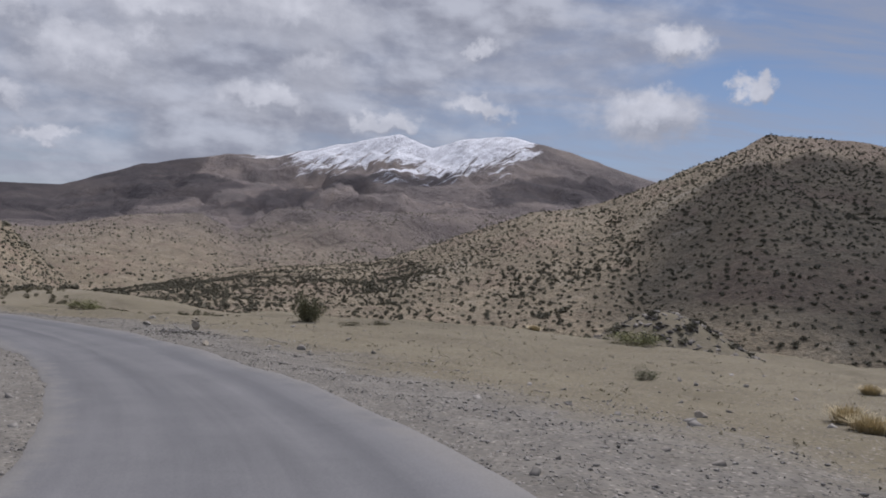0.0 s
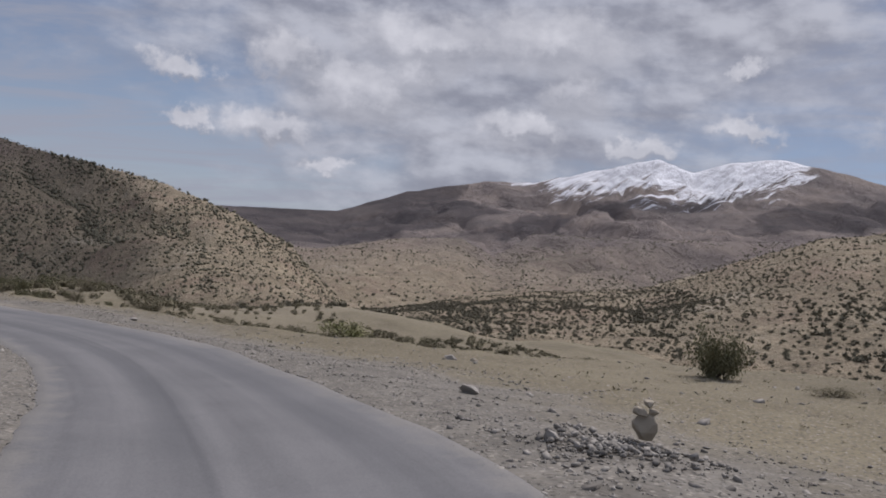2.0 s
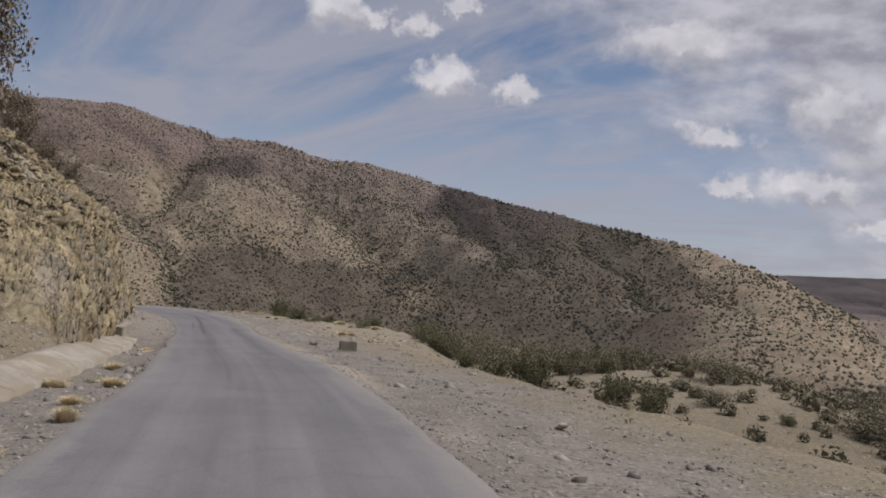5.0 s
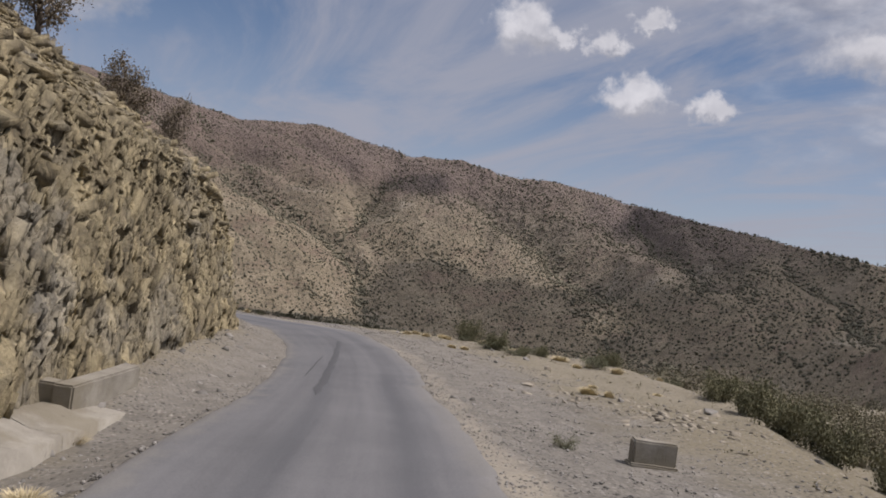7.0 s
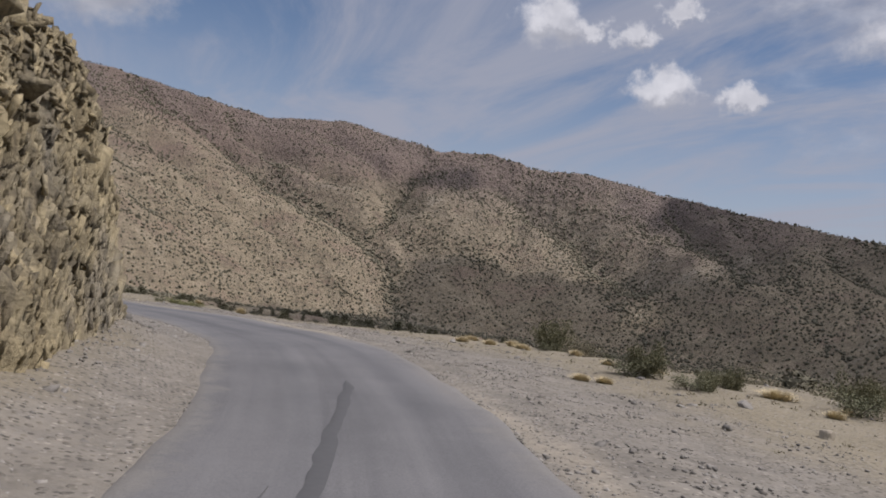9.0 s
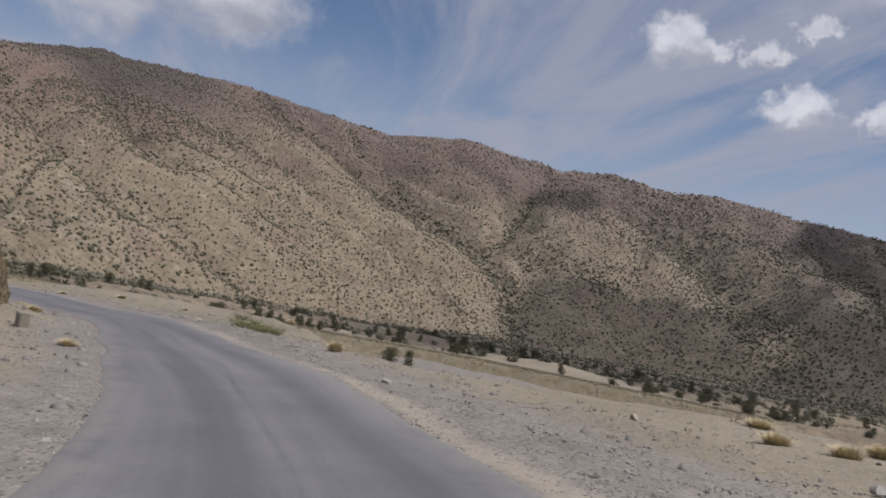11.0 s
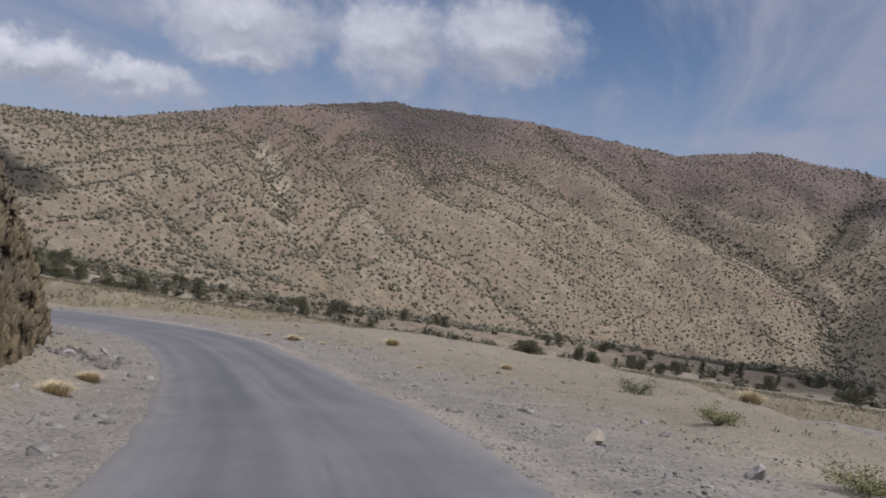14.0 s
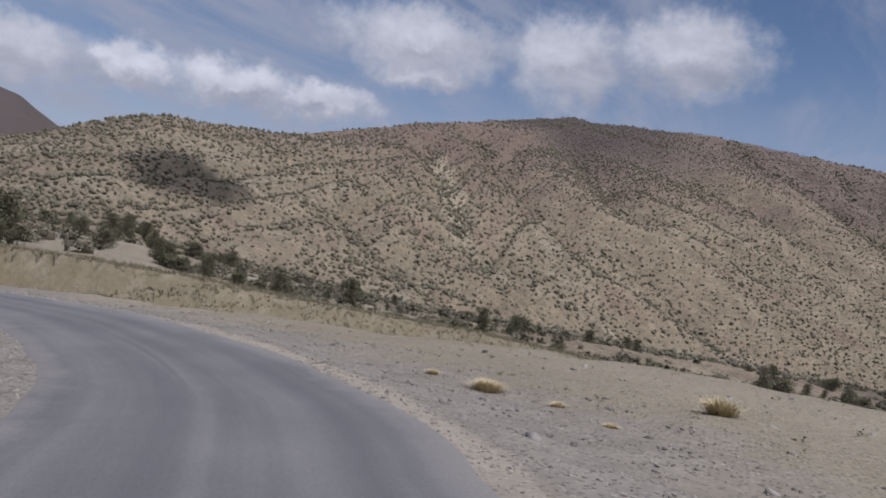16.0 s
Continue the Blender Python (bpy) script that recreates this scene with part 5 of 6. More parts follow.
def rock_face(x0, x1, above, seed, label, skin):
    """The blasted face beside the road and the stony slope over it, in broken steep beds."""
    s = np.arange(s_at(x0), s_at(x1), 0.085)
    w = np.r_[np.arange(0, 6.0, 0.085), np.arange(6.0, 4.8 + above, 0.14)]
    S, W = np.meshgrid(s, w, indexing="ij")
    hc, lc, slope = by_x(S, CUT, 1), by_x(S, CUT, 2), by_x(S, CUT, 3)
    face = np.maximum(batter(S) * hc, 0.5)
    length = np.hypot(face, hc)
    on = np.clip(W / length, 0, 1)
    past = np.maximum(W - length, 0)
    run = past / np.sqrt(1 + slope ** 2)
    lat, z = lc + face * on + run, hc * on + run * slope
    amp = smooth(0.3, 2.0, hc) * (1 - 0.62 * smooth(0.2, 1.8, past))
    u, v = S + 0.25 * fbm(S / 1.1, W / 1.1, 3, seed), W + 0.25 * fbm(S / 0.9, W / 1.3, 3, seed + 4)
    p, q = u * 0.86 + v * 0.42, v * 0.9 - u * 0.42

    def cell(a, b, k):
        return vnoise(np.floor(a) + 0.0, np.floor(b) + 0.0, seed + k)

    def wedge(a, b, k):
        """Slabs that each lean out of the face their own way."""
        c = cell(a, b, k)
        return c + (a - np.floor(a) - 0.5) * 1.1 * cell(a, b, k + 40) + (b - np.floor(b) - 0.5) * 1.1 * cell(a, b, k + 50)

    d = 0.09 * wedge(p / 0.70, q / 2.4, 11) + 0.06 * wedge(p / 0.22, q / 0.9, 12) + 0.04 * wedge(p / 0.13, q / 0.4, 13)
    d = d + 0.16 * fbm(S / 2.6, W / 2.2, 3, seed + 20) + 0.07 * fbm(S / 0.22, W / 0.22, 2, seed + 30)
    d = d * amp
    foot = smooth(0.0, 0.4, W)
    X, Y, Z = ROAD.at(S, lat - d * 0.9 * foot)
    Z = Z + z + 0.35 * d * smooth(0.0, 1.2, past) - 0.55 * (1 - foot) + 0.05 * (W > 0.5) - 0.6 * (1 - smooth(0.0, 2.2, np.minimum(S - s[0], s[-1] - S)))
    me = grid_mesh("rock_cut", X, Y, Z, skin, False)
    return tagged(new("rock_cut", me), label, "rock face", kind="structure"), (S, W, X, Y, Z)


LEDGES = [shard((1.0, rng.uniform(0.5, 0.9), rng.uniform(0.14, 0.3))) for _ in range(12)]
BEDS = [shard((rng.uniform(0.12, 0.26), rng.uniform(0.3, 0.55), 1.7)) for _ in range(12)]
flakes = np.random.default_rng(12)


def shards(grid, n, label, skin):
    """Flaky slabs that stick out of the face: upright beds below, ledges above."""
    S, W, X, Y, Z = grid
    hc = by_x(S[:, 0], CUT, 1)
    for shapes, low, high, count in ((BEDS, 0.15, 3.8, n), (LEDGES, 2.4, 8.5, n)):
        i = flakes.integers(2, S.shape[0] - 2, count)
        w = flakes.uniform(low, high, count)
        i, w = i[hc[i] > 0.8], w[hc[i] > 0.8]
        j = np.searchsorted(W[0], w)
        size = 0.028 * (0.09 / 0.028) ** flakes.random(len(i))
        along = np.arctan2(Y[i + 2, 0] - Y[i - 2, 0], X[i + 2, 0] - X[i - 2, 0])
        scatter("rock_shards", X[i, j], Y[i, j], size, shapes, skin, label, "rock", 0.0, Z[i, j], along)


cut_a, grid_a = rock_face(-36.5, -67.5, 9.0, 3, "fractured ochre rock cut of steep broken beds", rock_mat)
cut_b, grid_b = rock_face(-86.5, -108.6, 5.0, 17, "dark brown rock nose beside the bend", dark_rock_mat)
shards(grid_a, 13000, "flaky slabs of ochre rock in the cut", rock_mat)
shards(grid_b, 7000, "flaky slabs of brown rock in the nose", dark_rock_mat)


def big_slabs(cut, grid, n, skin, seed):
    """The larger slabs that stand out of a cut, one by one."""
    r = np.random.default_rng(seed)
    S, W, X, Y, Z = grid
    hc = by_x(S[:, 0], CUT, 1)
    forms = [raw_mesh("slab", co, fa, skin) for co, fa in BEDS[:6] + LEDGES[:6]]
    good = np.where(hc > 1.5)[0][4:-4]
    for k in range(n):
        i, w = int(r.choice(good)), r.uniform(0.2, 6.0)
        j = int(np.searchsorted(W[0], w))
        me = forms[int(r.integers(0, 6)) + (6 if w > 3.6 else 0)]
        along = math.atan2(Y[i + 2, 0] - Y[i - 2, 0], X[i + 2, 0] - X[i - 2, 0])
        q = r.uniform(0.10, 0.22)
        part("slab", me, cut).matrix_basis = pose(X[i, j], Y[i, j], Z[i, j], 0, 0, math.degrees(along) + r.normal() * 18) @ Matrix.Diagonal((q, q, q, 1))


big_slabs(cut_a, grid_a, 190, rock_mat, 31)
big_slabs(cut_b, grid_b, 90, dark_rock_mat, 32)


def rubble(x0, x1, lat_over, n, sizes, label, skin):
    s = rng.uniform(s_at(x0), s_at(x1), n)
    up = lat_over[0] + (lat_over[1] - lat_over[0]) * rng.random(n)
    lat = by_x(s, CUT, 2) + np.maximum(batter(s) * by_x(s, CUT, 1), 0.5) + up
    x, y, zr = ROAD.at(s, lat)
    z = zr + cut_rise(s, lat - by_x(s, CUT, 2)) + 0.05
    size = sizes[0] * (sizes[1] / sizes[0]) ** (rng.random(n) ** 1.5)
    scatter("rubble", x, y, size, LEDGES, skin, label, "rubble", 0.0, z)


rubble(-40, -64.5, (-0.4, 7.5), 1500, (0.08, 0.32), "broken slabs of ochre rock on the slope over the cut", rock_mat)
rubble(-90, -104, (-0.4, 4), 420, (0.08, 0.3), "broken brown slabs over the rock nose", dark_rock_mat)

ox, oy = rng.normal(size=150), rng.normal(size=150)
ox, oy = -49.2 + 1.3 * ox + 0.5 * oy, 46.3 + 0.75 * oy - 0.35 * ox
scatter("outcrop", ox, oy, 0.035 * (0.13 / 0.035) ** rng.random(150), LEDGES, cairn_mat, "flat ledges of tan rock breaking through the bench", "rock", 0.12)

# ---- low works of concrete and stone ----
def slab_mesh(name, size, seed, wear=0.008):
    """A cast block with worn, slightly uneven edges, resting on z = 0."""
    bm = bmesh.new()
    bmesh.ops.create_cube(bm, size=1.0)
    bmesh.ops.scale(bm, vec=size, verts=bm.verts)
    bmesh.ops.translate(bm, vec=(0, 0, size[2] / 2), verts=bm.verts)
    bmesh.ops.subdivide_edges(bm, edges=[e for e in bm.edges if e.calc_length() > 0.45], cuts=3, use_grid_fill=True)
    bmesh.ops.bevel(bm, geom=[e for e in bm.edges if e.calc_face_angle(0) > 1.0], offset=0.02, segments=2, affect="EDGES")
    for v in bm.verts:
        v.co += noise.noise_vector(v.co * 4 + Vector((seed, 0, 0))) * wear
    me = bpy.data.meshes.new(name)
    bm.to_mesh(me)
    bm.free()
    me.materials.append(concrete_mat)
    return me


def block(name, x, y, size, turn, label, category, seed=1, sink=0.06, group=""):
    ob = new(name, slab_mesh(name, size, seed))
    ob.matrix_basis = pose(x, y, gz(x, y) - sink, 0, 0, turn)
    return tagged(ob, label, category, group)


headwall = empty("culvert_headwall", (-44.8, 43.2, gz(-44.8, 43.2) - 0.08))
headwall.rotation_euler = (0, 0, radians(69))
part("wall", slab_mesh("wall", (0.50, 0.18, 0.38), 3), headwall)
part("footing", slab_mesh("footing", (0.56, 0.28, 0.13), 5), headwall, "rough concrete footing")
tagged(headwall, "low tan concrete culvert headwall at the road's outer edge", "headwall")
stub = empty("culvert_block", (-46.9, 37.42, gz(-47.4, 38.2) - 0.06))
stub.rotation_euler = (0, 0, radians(-24))
part("wall", slab_mesh("wall", (1.7, 0.22, 0.36), 4), stub)
arm = part("wing", slab_mesh("wing", (0.22, 0.50, 0.36), 6), stub)
arm.location = (0.70, -0.34, 0)
tagged(stub, "weathered tan concrete culvert end below the rock cut", "concrete block")
block("marker_stone", -83.3, 38.9, (0.28, 0.22, 0.36), 30, "small pale weathered kilometre stone on the inner verge", "marker stone", 8)
bar = block("concrete_beam", -103.5, 54.3, (4.2, 0.36, 0.10), 4, "pale concrete beam lying on the slope below the road", "beam", 9)
bar.data.materials[0] = pale_concrete_mat
fall_x = math.atan2(gz(-101.4, 54.4) - gz(-105.6, 54.1), 4.2)
fall_y = math.atan2(gz(-103.5, 55.0) - gz(-103.5, 53.6), 1.4)
bar.matrix_basis = pose(-103.5, 54.3, 0.5 * (gz(-101.9, 54.4) + gz(-105.1, 54.2)) + 0.03, math.degrees(fall_y), -math.degrees(fall_x), 4)

# the shallow lined ditch along the foot of the cut, slab by slab
ditch = empty("drain_channel", (-46.0, 36.5, -4.2))
bpy.context.view_layer.update()
def cast(name, s0, s1, rows):
    """A length of cast concrete along the foot of the cut: rows of offset from the foot and height."""
    pts = []
    for a in np.linspace(s0, s1, 5):
        lat0 = float(by_x(np.array([a]), CUT, 2)[0])
        tall = float(np.interp(a, [s_at(-31), s_at(-38), s_at(-45), s_at(-50), s_at(-56)], [0.6, 0.65, 0.4, 0.12, 0.1]))
        for k, (off, up) in enumerate(rows):
            x, y, z = ROAD.at(np.array(a), lat0 + off + 0.03 * math.sin(a * 7.3 + k) + 0.02 * math.sin(a * 3.1 + 2.3 * k))
            pts.append((float(x), float(y), float(z) - 0.18 - 0.4 * max(0.0, 1 - (a - s_at(-31.0)) / 2.0) + (up * tall if up > 0 else up) + 0.012 * math.sin(a * 13 + 2 * k) + 0.015 * math.sin(a * 5.7)))
    part(name, raw_mesh(name, np.array(pts) - np.array(ditch.location), grid_faces(5, len(rows)), concrete_mat), ditch)


for s in np.r_[np.arange(s_at(-31.0), s_at(-46.0), 2.0), s_at(-53.2)]:
    cast("slab", s, s + 1.99, ((-0.66, -0.55), (-0.58, 0.06), (-0.34, 0.16), (-0.12, 0.29), (0.05, 0.31), (0.22, 0.25), (0.34, -0.7)))
    cast("lip", s, s + 1.98, ((-1.50, -0.5), (-1.45, 0.05), (-1.33, 0.055), (-1.29, -0.4)))
tagged(ditch, "cracked dusty concrete drain channel along the rock cut", "drain channel")

# fallen stones at the foot of the rock nose
fx, fy = -102.2 + rng.normal(size=60) * 0.55, 32.8 + rng.normal(size=60) * 0.35
scatter("fallen_stones", fx, fy, rng.uniform(0.03, 0.13, 60), PEBBLES, dark_stone_mat, "heap of dark fallen stones under the rock nose", "stones", 0.1)

# the cairn
CAIRN = (-6.1, 21.55)
turn_, reach = rng.uniform(0, 6.283, 620), np.abs(rng.normal(size=620)) * 0.85
heap_x, heap_y = CAIRN[0] - 0.25 + np.cos(turn_) * reach * 1.3, CAIRN[1] - 0.3 + np.sin(turn_) * reach
heap_z = ground_z(heap_x, heap_y) + 0.07 * np.exp(-((heap_x - CAIRN[0]) ** 2 + (heap_y - CAIRN[1]) ** 2) / 0.5)
scatter("stone_heap", heap_x, heap_y, 0.008 * (0.040 / 0.008) ** (rng.random(620) ** 1.6), PEBBLES, stone_mat, "heap of grey broken stones under the cairn", "stones", 0.0, heap_z)
cairn = empty("cairn", (*CAIRN, gz(*CAIRN) + 0.09))
base_ = stone_mesh("base_stone", 7, (0.36, 0.20, 0.46), cairn_mat)
for v in base_.vertices:
    v.co.x *= 1 + 0.8 * v.co.z
for nm, me, at, tl in (("base_stone", base_, (0, 0, 0.13), 4), ("middle_stone", stone_mesh("middle_stone", 3, (0.20, 0.18, 0.20), cairn_mat), (-0.05, 0, 0.36), -6),
                       ("side_stone", stone_mesh("side_stone", 5, (0.19, 0.16, 0.13), cairn_mat), (0.09, 0.02, 0.35), 8), ("cap_stone", stone_mesh("cap_stone", 4, (0.17, 0.15, 0.13), cairn_mat), (0.03, 0, 0.47), 10)):
    part(nm, me, cairn).matrix_basis = pose(*at, tl, tl * 0.6, tl * 3)
cairn.rotation_euler = (0, 0, radians(25))
cairn.scale = (0.72, 0.72, 0.68)
tagged(cairn, "small cairn of four stacked tan stones", "cairn")

# ---- single stones: x, y, across ----
STONES = [(3.9, 11.2, 0.23), (-2.9, 19.2, 0.31), (-6.8, 21.3, 0.26), (-4.8, 18.1, 0.25), (-8.3, 24.2, 0.30), (-11.1, 32.6, 0.40), (-10.6, 32.9, 0.24), (-20.1, 33.0, 0.25),
          (-25.5, 35.2, 0.16), (-30.5, 37.9, 0.24), (-50.2, 46.6, 0.20), (-39.2, 40.9, 0.25), (-51.7, 45.4, 0.25), (-68.8, 47.3, 0.15), (-71.8, 49.9, 0.28),
          (-77.4, 50.0, 0.26), (-78.6, 45.9, 0.25), (-95.7, 42.9, 0.31), (-96.9, 41.6, 0.34), (-101.9, 32.7, 0.29), (-103.7, 32.3, 0.31), (-100.8, 33.8, 0.22),
          (-72.1, 41.2, 0.27), (-62.7, 40.6, 0.21), (-57.9, 49.5, 0.36), (-59.7, 49.8, 0.29), (-49.7, 48.3, 0.34)]
for i, (x, y, w) in enumerate(STONES):
    ob = new("rock", stone_mesh("rock", 50 + i, (1, 0.75, 0.6), stone_mat if i % 3 else cairn_mat))
    ob.matrix_basis = pose(x, y, gz(x, y) + 0.14 * w, 6, -5, 37 * i) @ Matrix.Diagonal((w, w, w, 1))
    tagged(ob, "angular grey brown stone lying on gravel" if i % 3 else "tan broken stone lying on gravel", "rock", "stones on the verge")

# ---- shrubs and grass beside the road: x, y, across, up ----
green = [shrub_thing(101, leaf_mat, "low dark green shrub on dry ground", 2000, 0.042), shrub_thing(102, leaf_mat, "small dark green shrub on stony ground", 1900, 0.042)]
pale = [shrub_thing(111, pale_leaf_mat, "yellow green shrub at the bench's edge", 2400, 0.04), shrub_thing(112, pale_leaf_mat, "yellowish green leafy shrub on gravel", 2300, 0.04)]
twiggy = [shrub_thing(121, olive_mat, "tall olive brown twiggy shrub at the drop", 3200, 0.03, squat=1.3), shrub_thing(122, olive_mat, "rounded olive green shrub below the bench", 3400, 0.034)]
bushy = [shrub_thing(141, bush_mat, "dense rounded olive green bush below the bench", 5200, 0.05), shrub_thing(142, bush_mat, "full dark olive bush on the slope under the bench", 5200, 0.05)]
straw = [tuft_thing(131, "dry yellow bunch grass on gravel"), tuft_thing(132, "faded straw-coloured grass tuft on dry soil")]
plant(green, [(5.0, 18.7, 0.55, 0.42), (-35.9, 34.3, 0.40, 0.17), (-44.5, 36.4, 0.31, 0.22), (-45.2, 42.3, 0.30, 0.27), (-65.8, 39.9, 0.42, 0.42), (-74.9, 54.6, 0.60, 0.45),
              (-63.6, 50.3, 0.78, 0.62), (-61.8, 50.4, 0.65, 0.47), (-63.3, 52.1, 0.68, 0.41), (-60.3, 52.7, 1.00, 0.70), (-59.2, 55.0, 0.70, 0.62), (-106.5, 43.1, 0.80, 0.60), (-73.1, 38.6, 0.36, 0.29),
              (-56.8, 37.3, 0.58, 0.50), (-53.7, 36.0, 0.66, 0.57), (-55.8, 37.6, 0.69, 0.61)])
plant(pale, [(-92.6, 43.25, 0.85, 0.5), (-94.6, 44.05, 0.75, 0.55), (-95.9, 43.85, 0.6, 0.4), (-91.6, 43.95, 0.6, 0.42), (-91.9, 44.4, 0.55, 0.45), (-93.6, 43.6, 0.4, 0.3),
             (7.5, 29.9, 1.90, 0.85), (-15.1, 35.6, 1.50, 0.80), (-101.2, 43.7, 0.70, 0.50)])
plant(twiggy, [(-17.0, 37.0, 1.70, 1.70), (-3.9, 32.9, 0.80, 0.35), (-3.2, 32.0, 1.00, 0.35), (-2.0, 32.1, 0.80, 0.40), (-76.2, 56.8, 1.80, 1.70), (-15.4, 37.7, 1.20, 1.00),
               (-72.4, 70.5, 4.20, 2.40), (-74.5, 68.0, 3.40, 2.20), (-69.0, 73.0, 3.60, 2.30), (-66.5, 76.5, 3.40, 2.20), (-63.5, 74.0, 3.00, 2.20), (-70.5, 78.0, 3.80, 2.60), (-60.0, 71.0, 2.60, 1.60),
               (-57.5, 68.5, 2.20, 1.30), (-77.5, 66.5, 3.20, 2.00)])
plant(twiggy, [(-57.5, 57.6, 2.20, 1.80), (-55.0, 58.6, 2.20, 1.70), (-60.0, 60.5, 2.40, 1.90), (-52.6, 56.6, 1.80, 1.40), (-62.0, 63.5, 2.60, 2.00), (-57.0, 62.6, 2.40, 1.80), (-53.5, 61.5, 2.20, 1.60), (-50.5, 58.8, 1.80, 1.30),
               (9.5, 38.0, 2.60, 1.40), (6.5, 41.0, 3.00, 1.60), (3.0, 43.0, 2.80, 1.60), (12.5, 34.0, 2.20, 1.10), (-1.0, 46.0, 2.60, 1.40), (-23.0, 49.0, 2.00, 1.20), (-28.0, 50.5, 1.80, 1.10), (-34.0, 52.0, 2.00, 1.20),
               (-40.0, 54.0, 2.20, 1.30), (-18.5, 47.0, 1.80, 1.10), (-44.5, 52.5, 1.60, 1.00), (-47.5, 55.5, 1.80, 1.20), (-37.2, 50.0, 1.20, 0.80), (-30.9, 47.4, 1.10, 0.70)])
plant(bushy, [(-53.0, 51.5, 0.82, 1.08), (-50.1, 49.8, 0.82, 1.15), (-48.4, 49.0, 0.88, 1.28), (-47.2, 48.7, 0.82, 1.22), (-45.6, 48.2, 0.68, 1.08), (-51.6, 52.2, 0.75, 1.08), (-75.6, 55.2, 0.95, 1.76),
              (-63.5, 50.7, 0.65, 1.01), (-61.9, 50.9, 0.37, 0.57), (-62.7, 52.1, 0.48, 0.68), (-61.5, 54.1, 0.65, 0.97), (-63.7, 59.4, 0.75, 1.22), (-5.3, 34.5, 0.95, 1.70)])
# the row of bushes below the bench: x, y, height of the top, across
for i, (x, y, top, w) in enumerate([(-44.5, 48.6, -3.5, 1.27), (-43.0, 48.8, -3.2, 1.34), (-45.2, 52.3, -3.5, 0.93), (-46.7, 55.0, -3.7, 1.37), (-44.2, 53.3, -3.4, 1.03), (-38.5, 47.7, -3.2, 0.82), (-51.2, 63.1, -3.7, 1.97), (-37.1, 47.5, -3.3, 0.90), (-43.2, 56.7, -3.5, 0.93), (-45.9, 62.2, -3.6, 0.94), (-40.7, 56.0, -3.6, 0.62), (-38.1, 50.5, -3.6, 0.46), (-35.1, 50.1, -3.7, 0.42)]):
    put(bushy[i % 2], x, y, (0.85 * w, min(max(top - gz(x, y), 0.7 * w), 1.1 * w) * 1.5), 1.3 * i)
plant(straw, [(3.9, 24.3, 0.80, 0.80), (6.1, 12.6, 1.05, 0.75), (6.4, 12.2, 0.80, 0.60), (6.2, 11.2, 0.75, 0.55), (9.6, 17.7, 0.65, 0.50), (4.2, 34.3, 0.80, 0.50), (-35.0, 33.5, 0.41, 0.28), (-45.3, 37.2, 0.37, 0.28), (-31.4, 32.2, 0.49, 0.29),
              (-61.4, 48.0, 0.42, 0.27), (-61.5, 48.5, 0.43, 0.27), (-61.5, 52.1, 0.80, 0.42), (-59.9, 51.8, 0.45, 0.32), (-58.7, 52.5, 0.55, 0.40), (-59.0, 54.4, 0.35, 0.42), (-58.2, 54.4, 0.45, 0.36),
              (-53.1, 47.9, 0.30, 0.22), (-51.3, 46.6, 0.55, 0.34), (-50.6, 46.6, 0.30, 0.32), (-52.7, 49.4, 0.30, 0.16), (-60.3, 52.5, 0.30, 0.32)])
plant(straw, [(-77.8, 52.2, 0.90, 0.52), (-76.3, 52.5, 0.90, 0.52), (-76.8, 52.3, 0.70, 0.45), (-76.0, 53.0, 0.70, 0.50), (-76.6, 54.2, 0.75, 0.52), (-74.5, 53.5, 0.80, 0.52), (-73.7, 55.1, 0.65, 0.48), (-73.9, 56.4, 0.60, 0.45), (-79.5, 53.8, 0.80, 0.45),
              (-97.9, 35.0, 0.55, 0.40), (-92.6, 36.6, 0.53, 0.40), (-88.6, 37.8, 0.41, 0.33), (-95.3, 35.8, 0.45, 0.33), (-100.2, 34.1, 0.50, 0.34), (-90.0, 37.6, 0.33, 0.33), (-80.5, 40.4, 0.47, 0.31), (-104.2, 50.4, 0.90, 0.90),
              (-87.4, 45.9, 0.61, 0.61), (-110.9, 47.1, 0.60, 0.60)])
plant(straw, [(-33.0, 33.3, 0.34, 0.24), (-34.6, 34.1, 0.40, 0.22), (-37.6, 34.9, 0.45, 0.30), (-41.5, 36.6, 0.50, 0.26), (-43.0, 37.0, 0.42, 0.24), (-31.8, 33.0, 0.30, 0.34), (-30.4, 32.2, 0.28, 0.22),
              (-109.9, 40.1, 0.40, 0.30), (-106.7, 45.5, 0.70, 0.60), (-112.7, 33.4, 0.60, 0.34), (-113.8, 36.3, 0.69, 0.48), (-112.4, 34.4, 0.27, 0.19), (-111.3, 35.2, 0.24, 0.16), (-113.6, 32.3, 0.30, 0.19),
              (-59.2, 52.9, 0.50, 0.40), (-65.6, 52.5, 0.59, 0.39), (-67.8, 52.6, 0.59, 0.40), (-107.9, 38.1, 0.29, 0.20)])

# ---- small trees: x, y, across, up ----
junipers = [juniper_thing(201, "dark green juniper standing in dry grassland"), juniper_thing(202, "ragged dark green juniper on a tan slope"), juniper_thing(203, "slender dark juniper below the road", 2800, 0.75)]
plant(junipers, [(-132.5, 3.5, 3.40, 2.90), (-109.4, 51.0, 1.60, 1.40), (-102.9, 51.0, 1.00, 1.70), (-99.0, 54.2, 0.70, 1.00), (-97.0, 54.6, 1.00, 0.80), (-101.0, 58.0, 1.30, 1.00), (-96.0, 56.6, 1.20, 0.90),
                 (-98.6, 57.4, 0.90, 0.90), (-104.8, 59.5, 0.90, 0.80)], 0.1)
r_ = np.random.default_rng(77)
field_trees = []
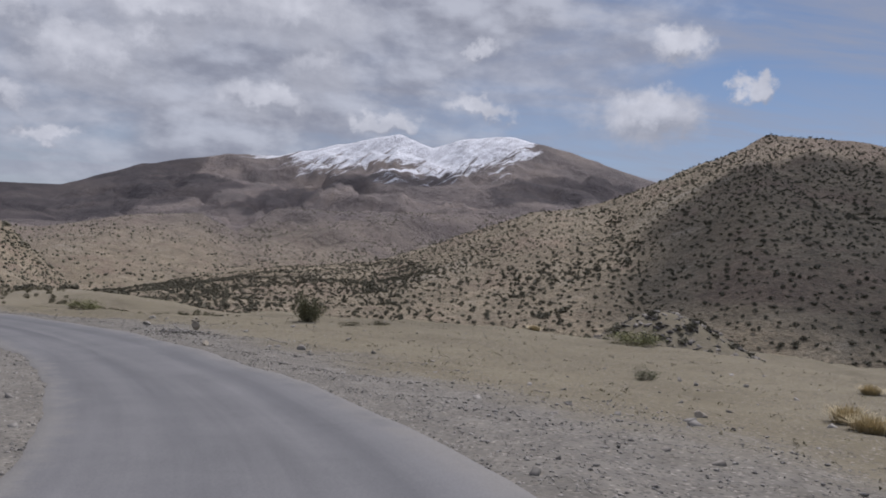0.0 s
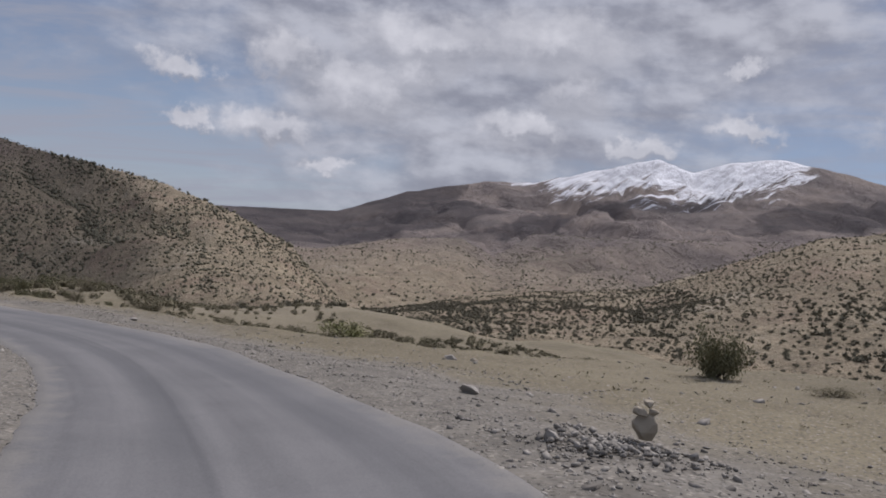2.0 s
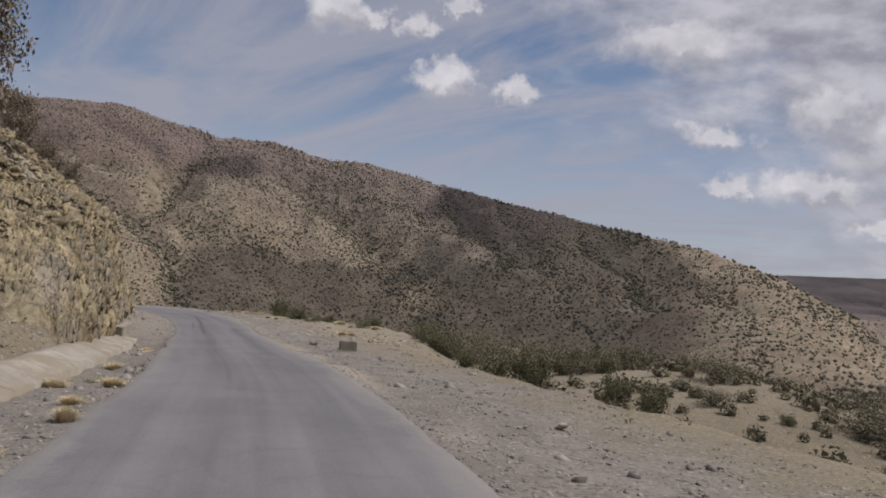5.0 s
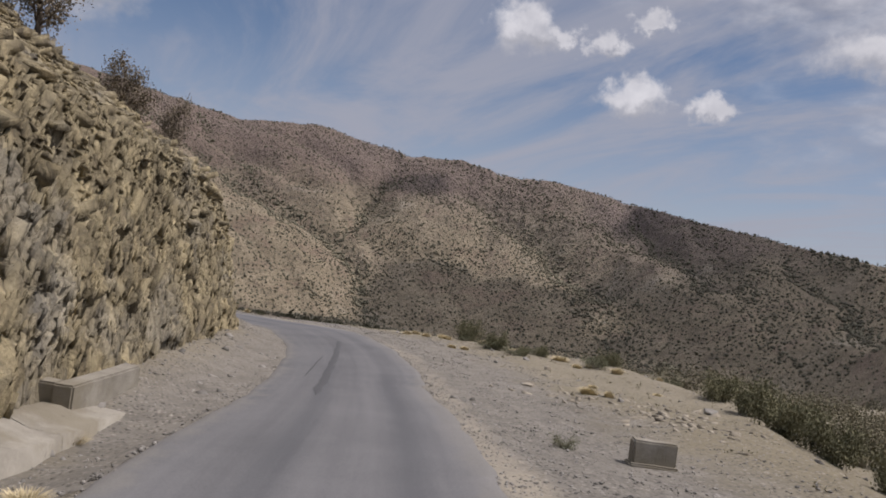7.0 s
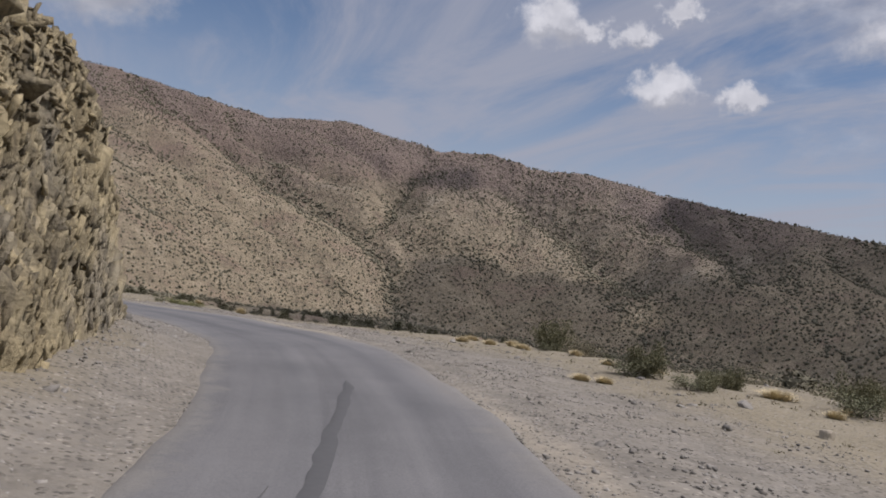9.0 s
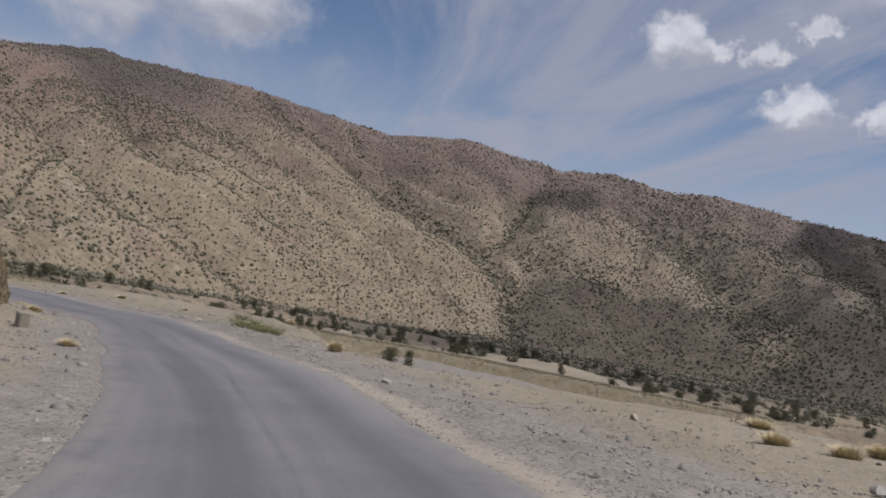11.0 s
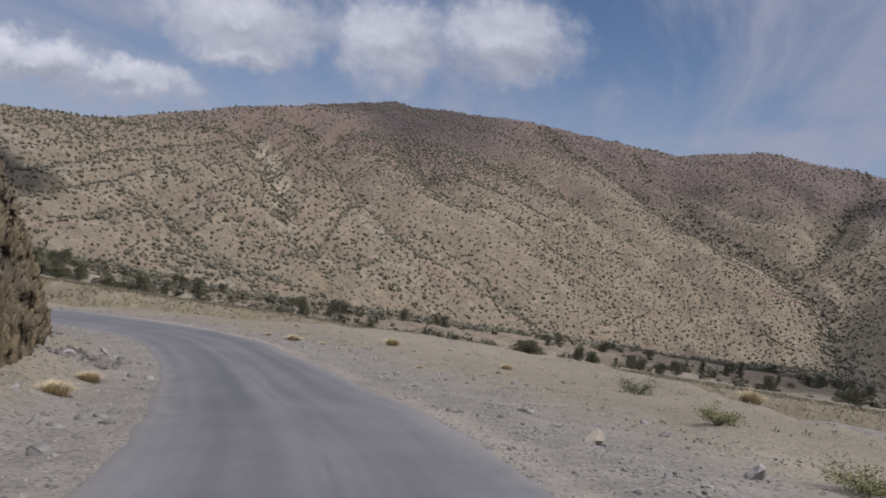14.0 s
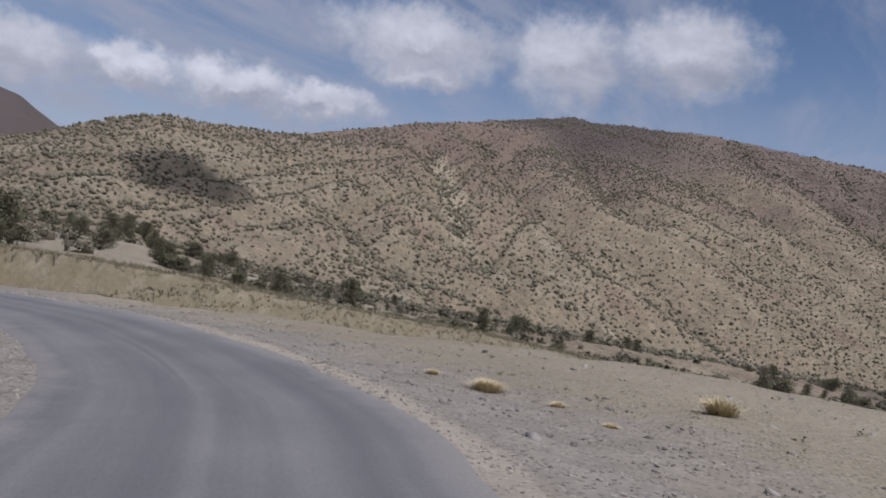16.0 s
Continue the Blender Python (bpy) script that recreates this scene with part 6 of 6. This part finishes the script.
for i in range(250):
    deep = i % 2
    fs, fl = r_.uniform(-2, 150), 48 + 90 * r_.random() if deep else 8.5 + 60 * r_.random() ** 2.2
    x, y, _ = LOW.at(np.array(fs), fl)
    big = 1.6 if deep else 1.0
    field_trees.append((float(x), float(y), big * r_.uniform(1.1, 2.7), big * r_.uniform(0.9, 1.9)))
for i, (x, y, w, h) in enumerate(field_trees):
    put(junipers[i % 2], x, y, (w, h), i * 1.7, False, 0.15)
thorn = bare_tree_thing(211)
def on_cut(x, y):
    """Height of the rock over the cut."""
    s, lat, zr = ROAD.coords(np.array([x]), np.array([y]))
    return float(zr[0] - 0.05 * min(lat[0], 2.5) - 0.05 + cut_rise(s, np.maximum(lat - by_x(s, CUT, 2), 0))[0])


for i, (x, y, w, h) in enumerate(((-42.2, 32.6, 2.8, 4.6), (-56.3, 35.4, 2.2, 2.4), (-61.0, 37.3, 1.9, 2.2), (-63.2, 38.7, 1.2, 2.9), (-52.0, 35.0, 1.5, 1.4), (-96.2, 32.0, 2.4, 2.6))):
    put(thorn, x, y, (w, h), 0.4 + 1.7 * i, i == 0, 0.12, on_cut(x, y))
for x, y, w, h in ((-43.5, 33.0, 1.5, 1.5), (-62.6, 38.3, 1.0, 0.9), (-98.0, 32.4, 1.4, 1.2)):
    put(junipers[1], x, y, (w, h), x, False, 0.1, on_cut(x, y))

# ---- dry grass on the bank behind the lower road ----
bank_s, bank_lat = rng.uniform(0, 120, 15000), rng.uniform(2.7, 8.5, 15000)
bx, by, _ = LOW.at(bank_s, bank_lat)
BLADES = []
for i in range(6):
    co = []
    for k in range(9):
        a, p = rng.uniform(0, 6.28), rng.normal(size=3) * np.array([0.3, 0.3, 0])
        t = p + np.array([math.cos(a) * 0.4, math.sin(a) * 0.4, rng.uniform(0.6, 1.2)])
        sd = np.array([-math.sin(a), math.cos(a), 0]) * 0.10
        co += [p - sd, p + sd, t]
    BLADES.append((np.array(co), np.arange(27).reshape(-1, 3)))
scatter("bank_grass", bx, by, rng.uniform(0.07, 0.19, len(bx)), BLADES, bank_mat, "dry olive and straw grass on the road bank", "grass")

# ---- the stony knoll's cover ----
ka, kr = rng.uniform(0, 6.283, 620), np.sqrt(rng.random(620))
kx, ky = 14.2 + 5.5 * kr * np.cos(ka), 47.5 + 5.0 * kr * np.sin(ka)
scatter("knoll_stones", kx[:560], ky[:560], rng.uniform(0.05, 0.26, 560), LEDGES, dark_stone_mat, "grey broken stones covering a low knoll", "stones", 0.1)
scatter("knoll_scrub", kx[560:], ky[560:], rng.uniform(0.15, 0.40, 60), FINE_SHAPES, scrub_mat, "small grey green shrubs on a stony knoll", "shrubs")
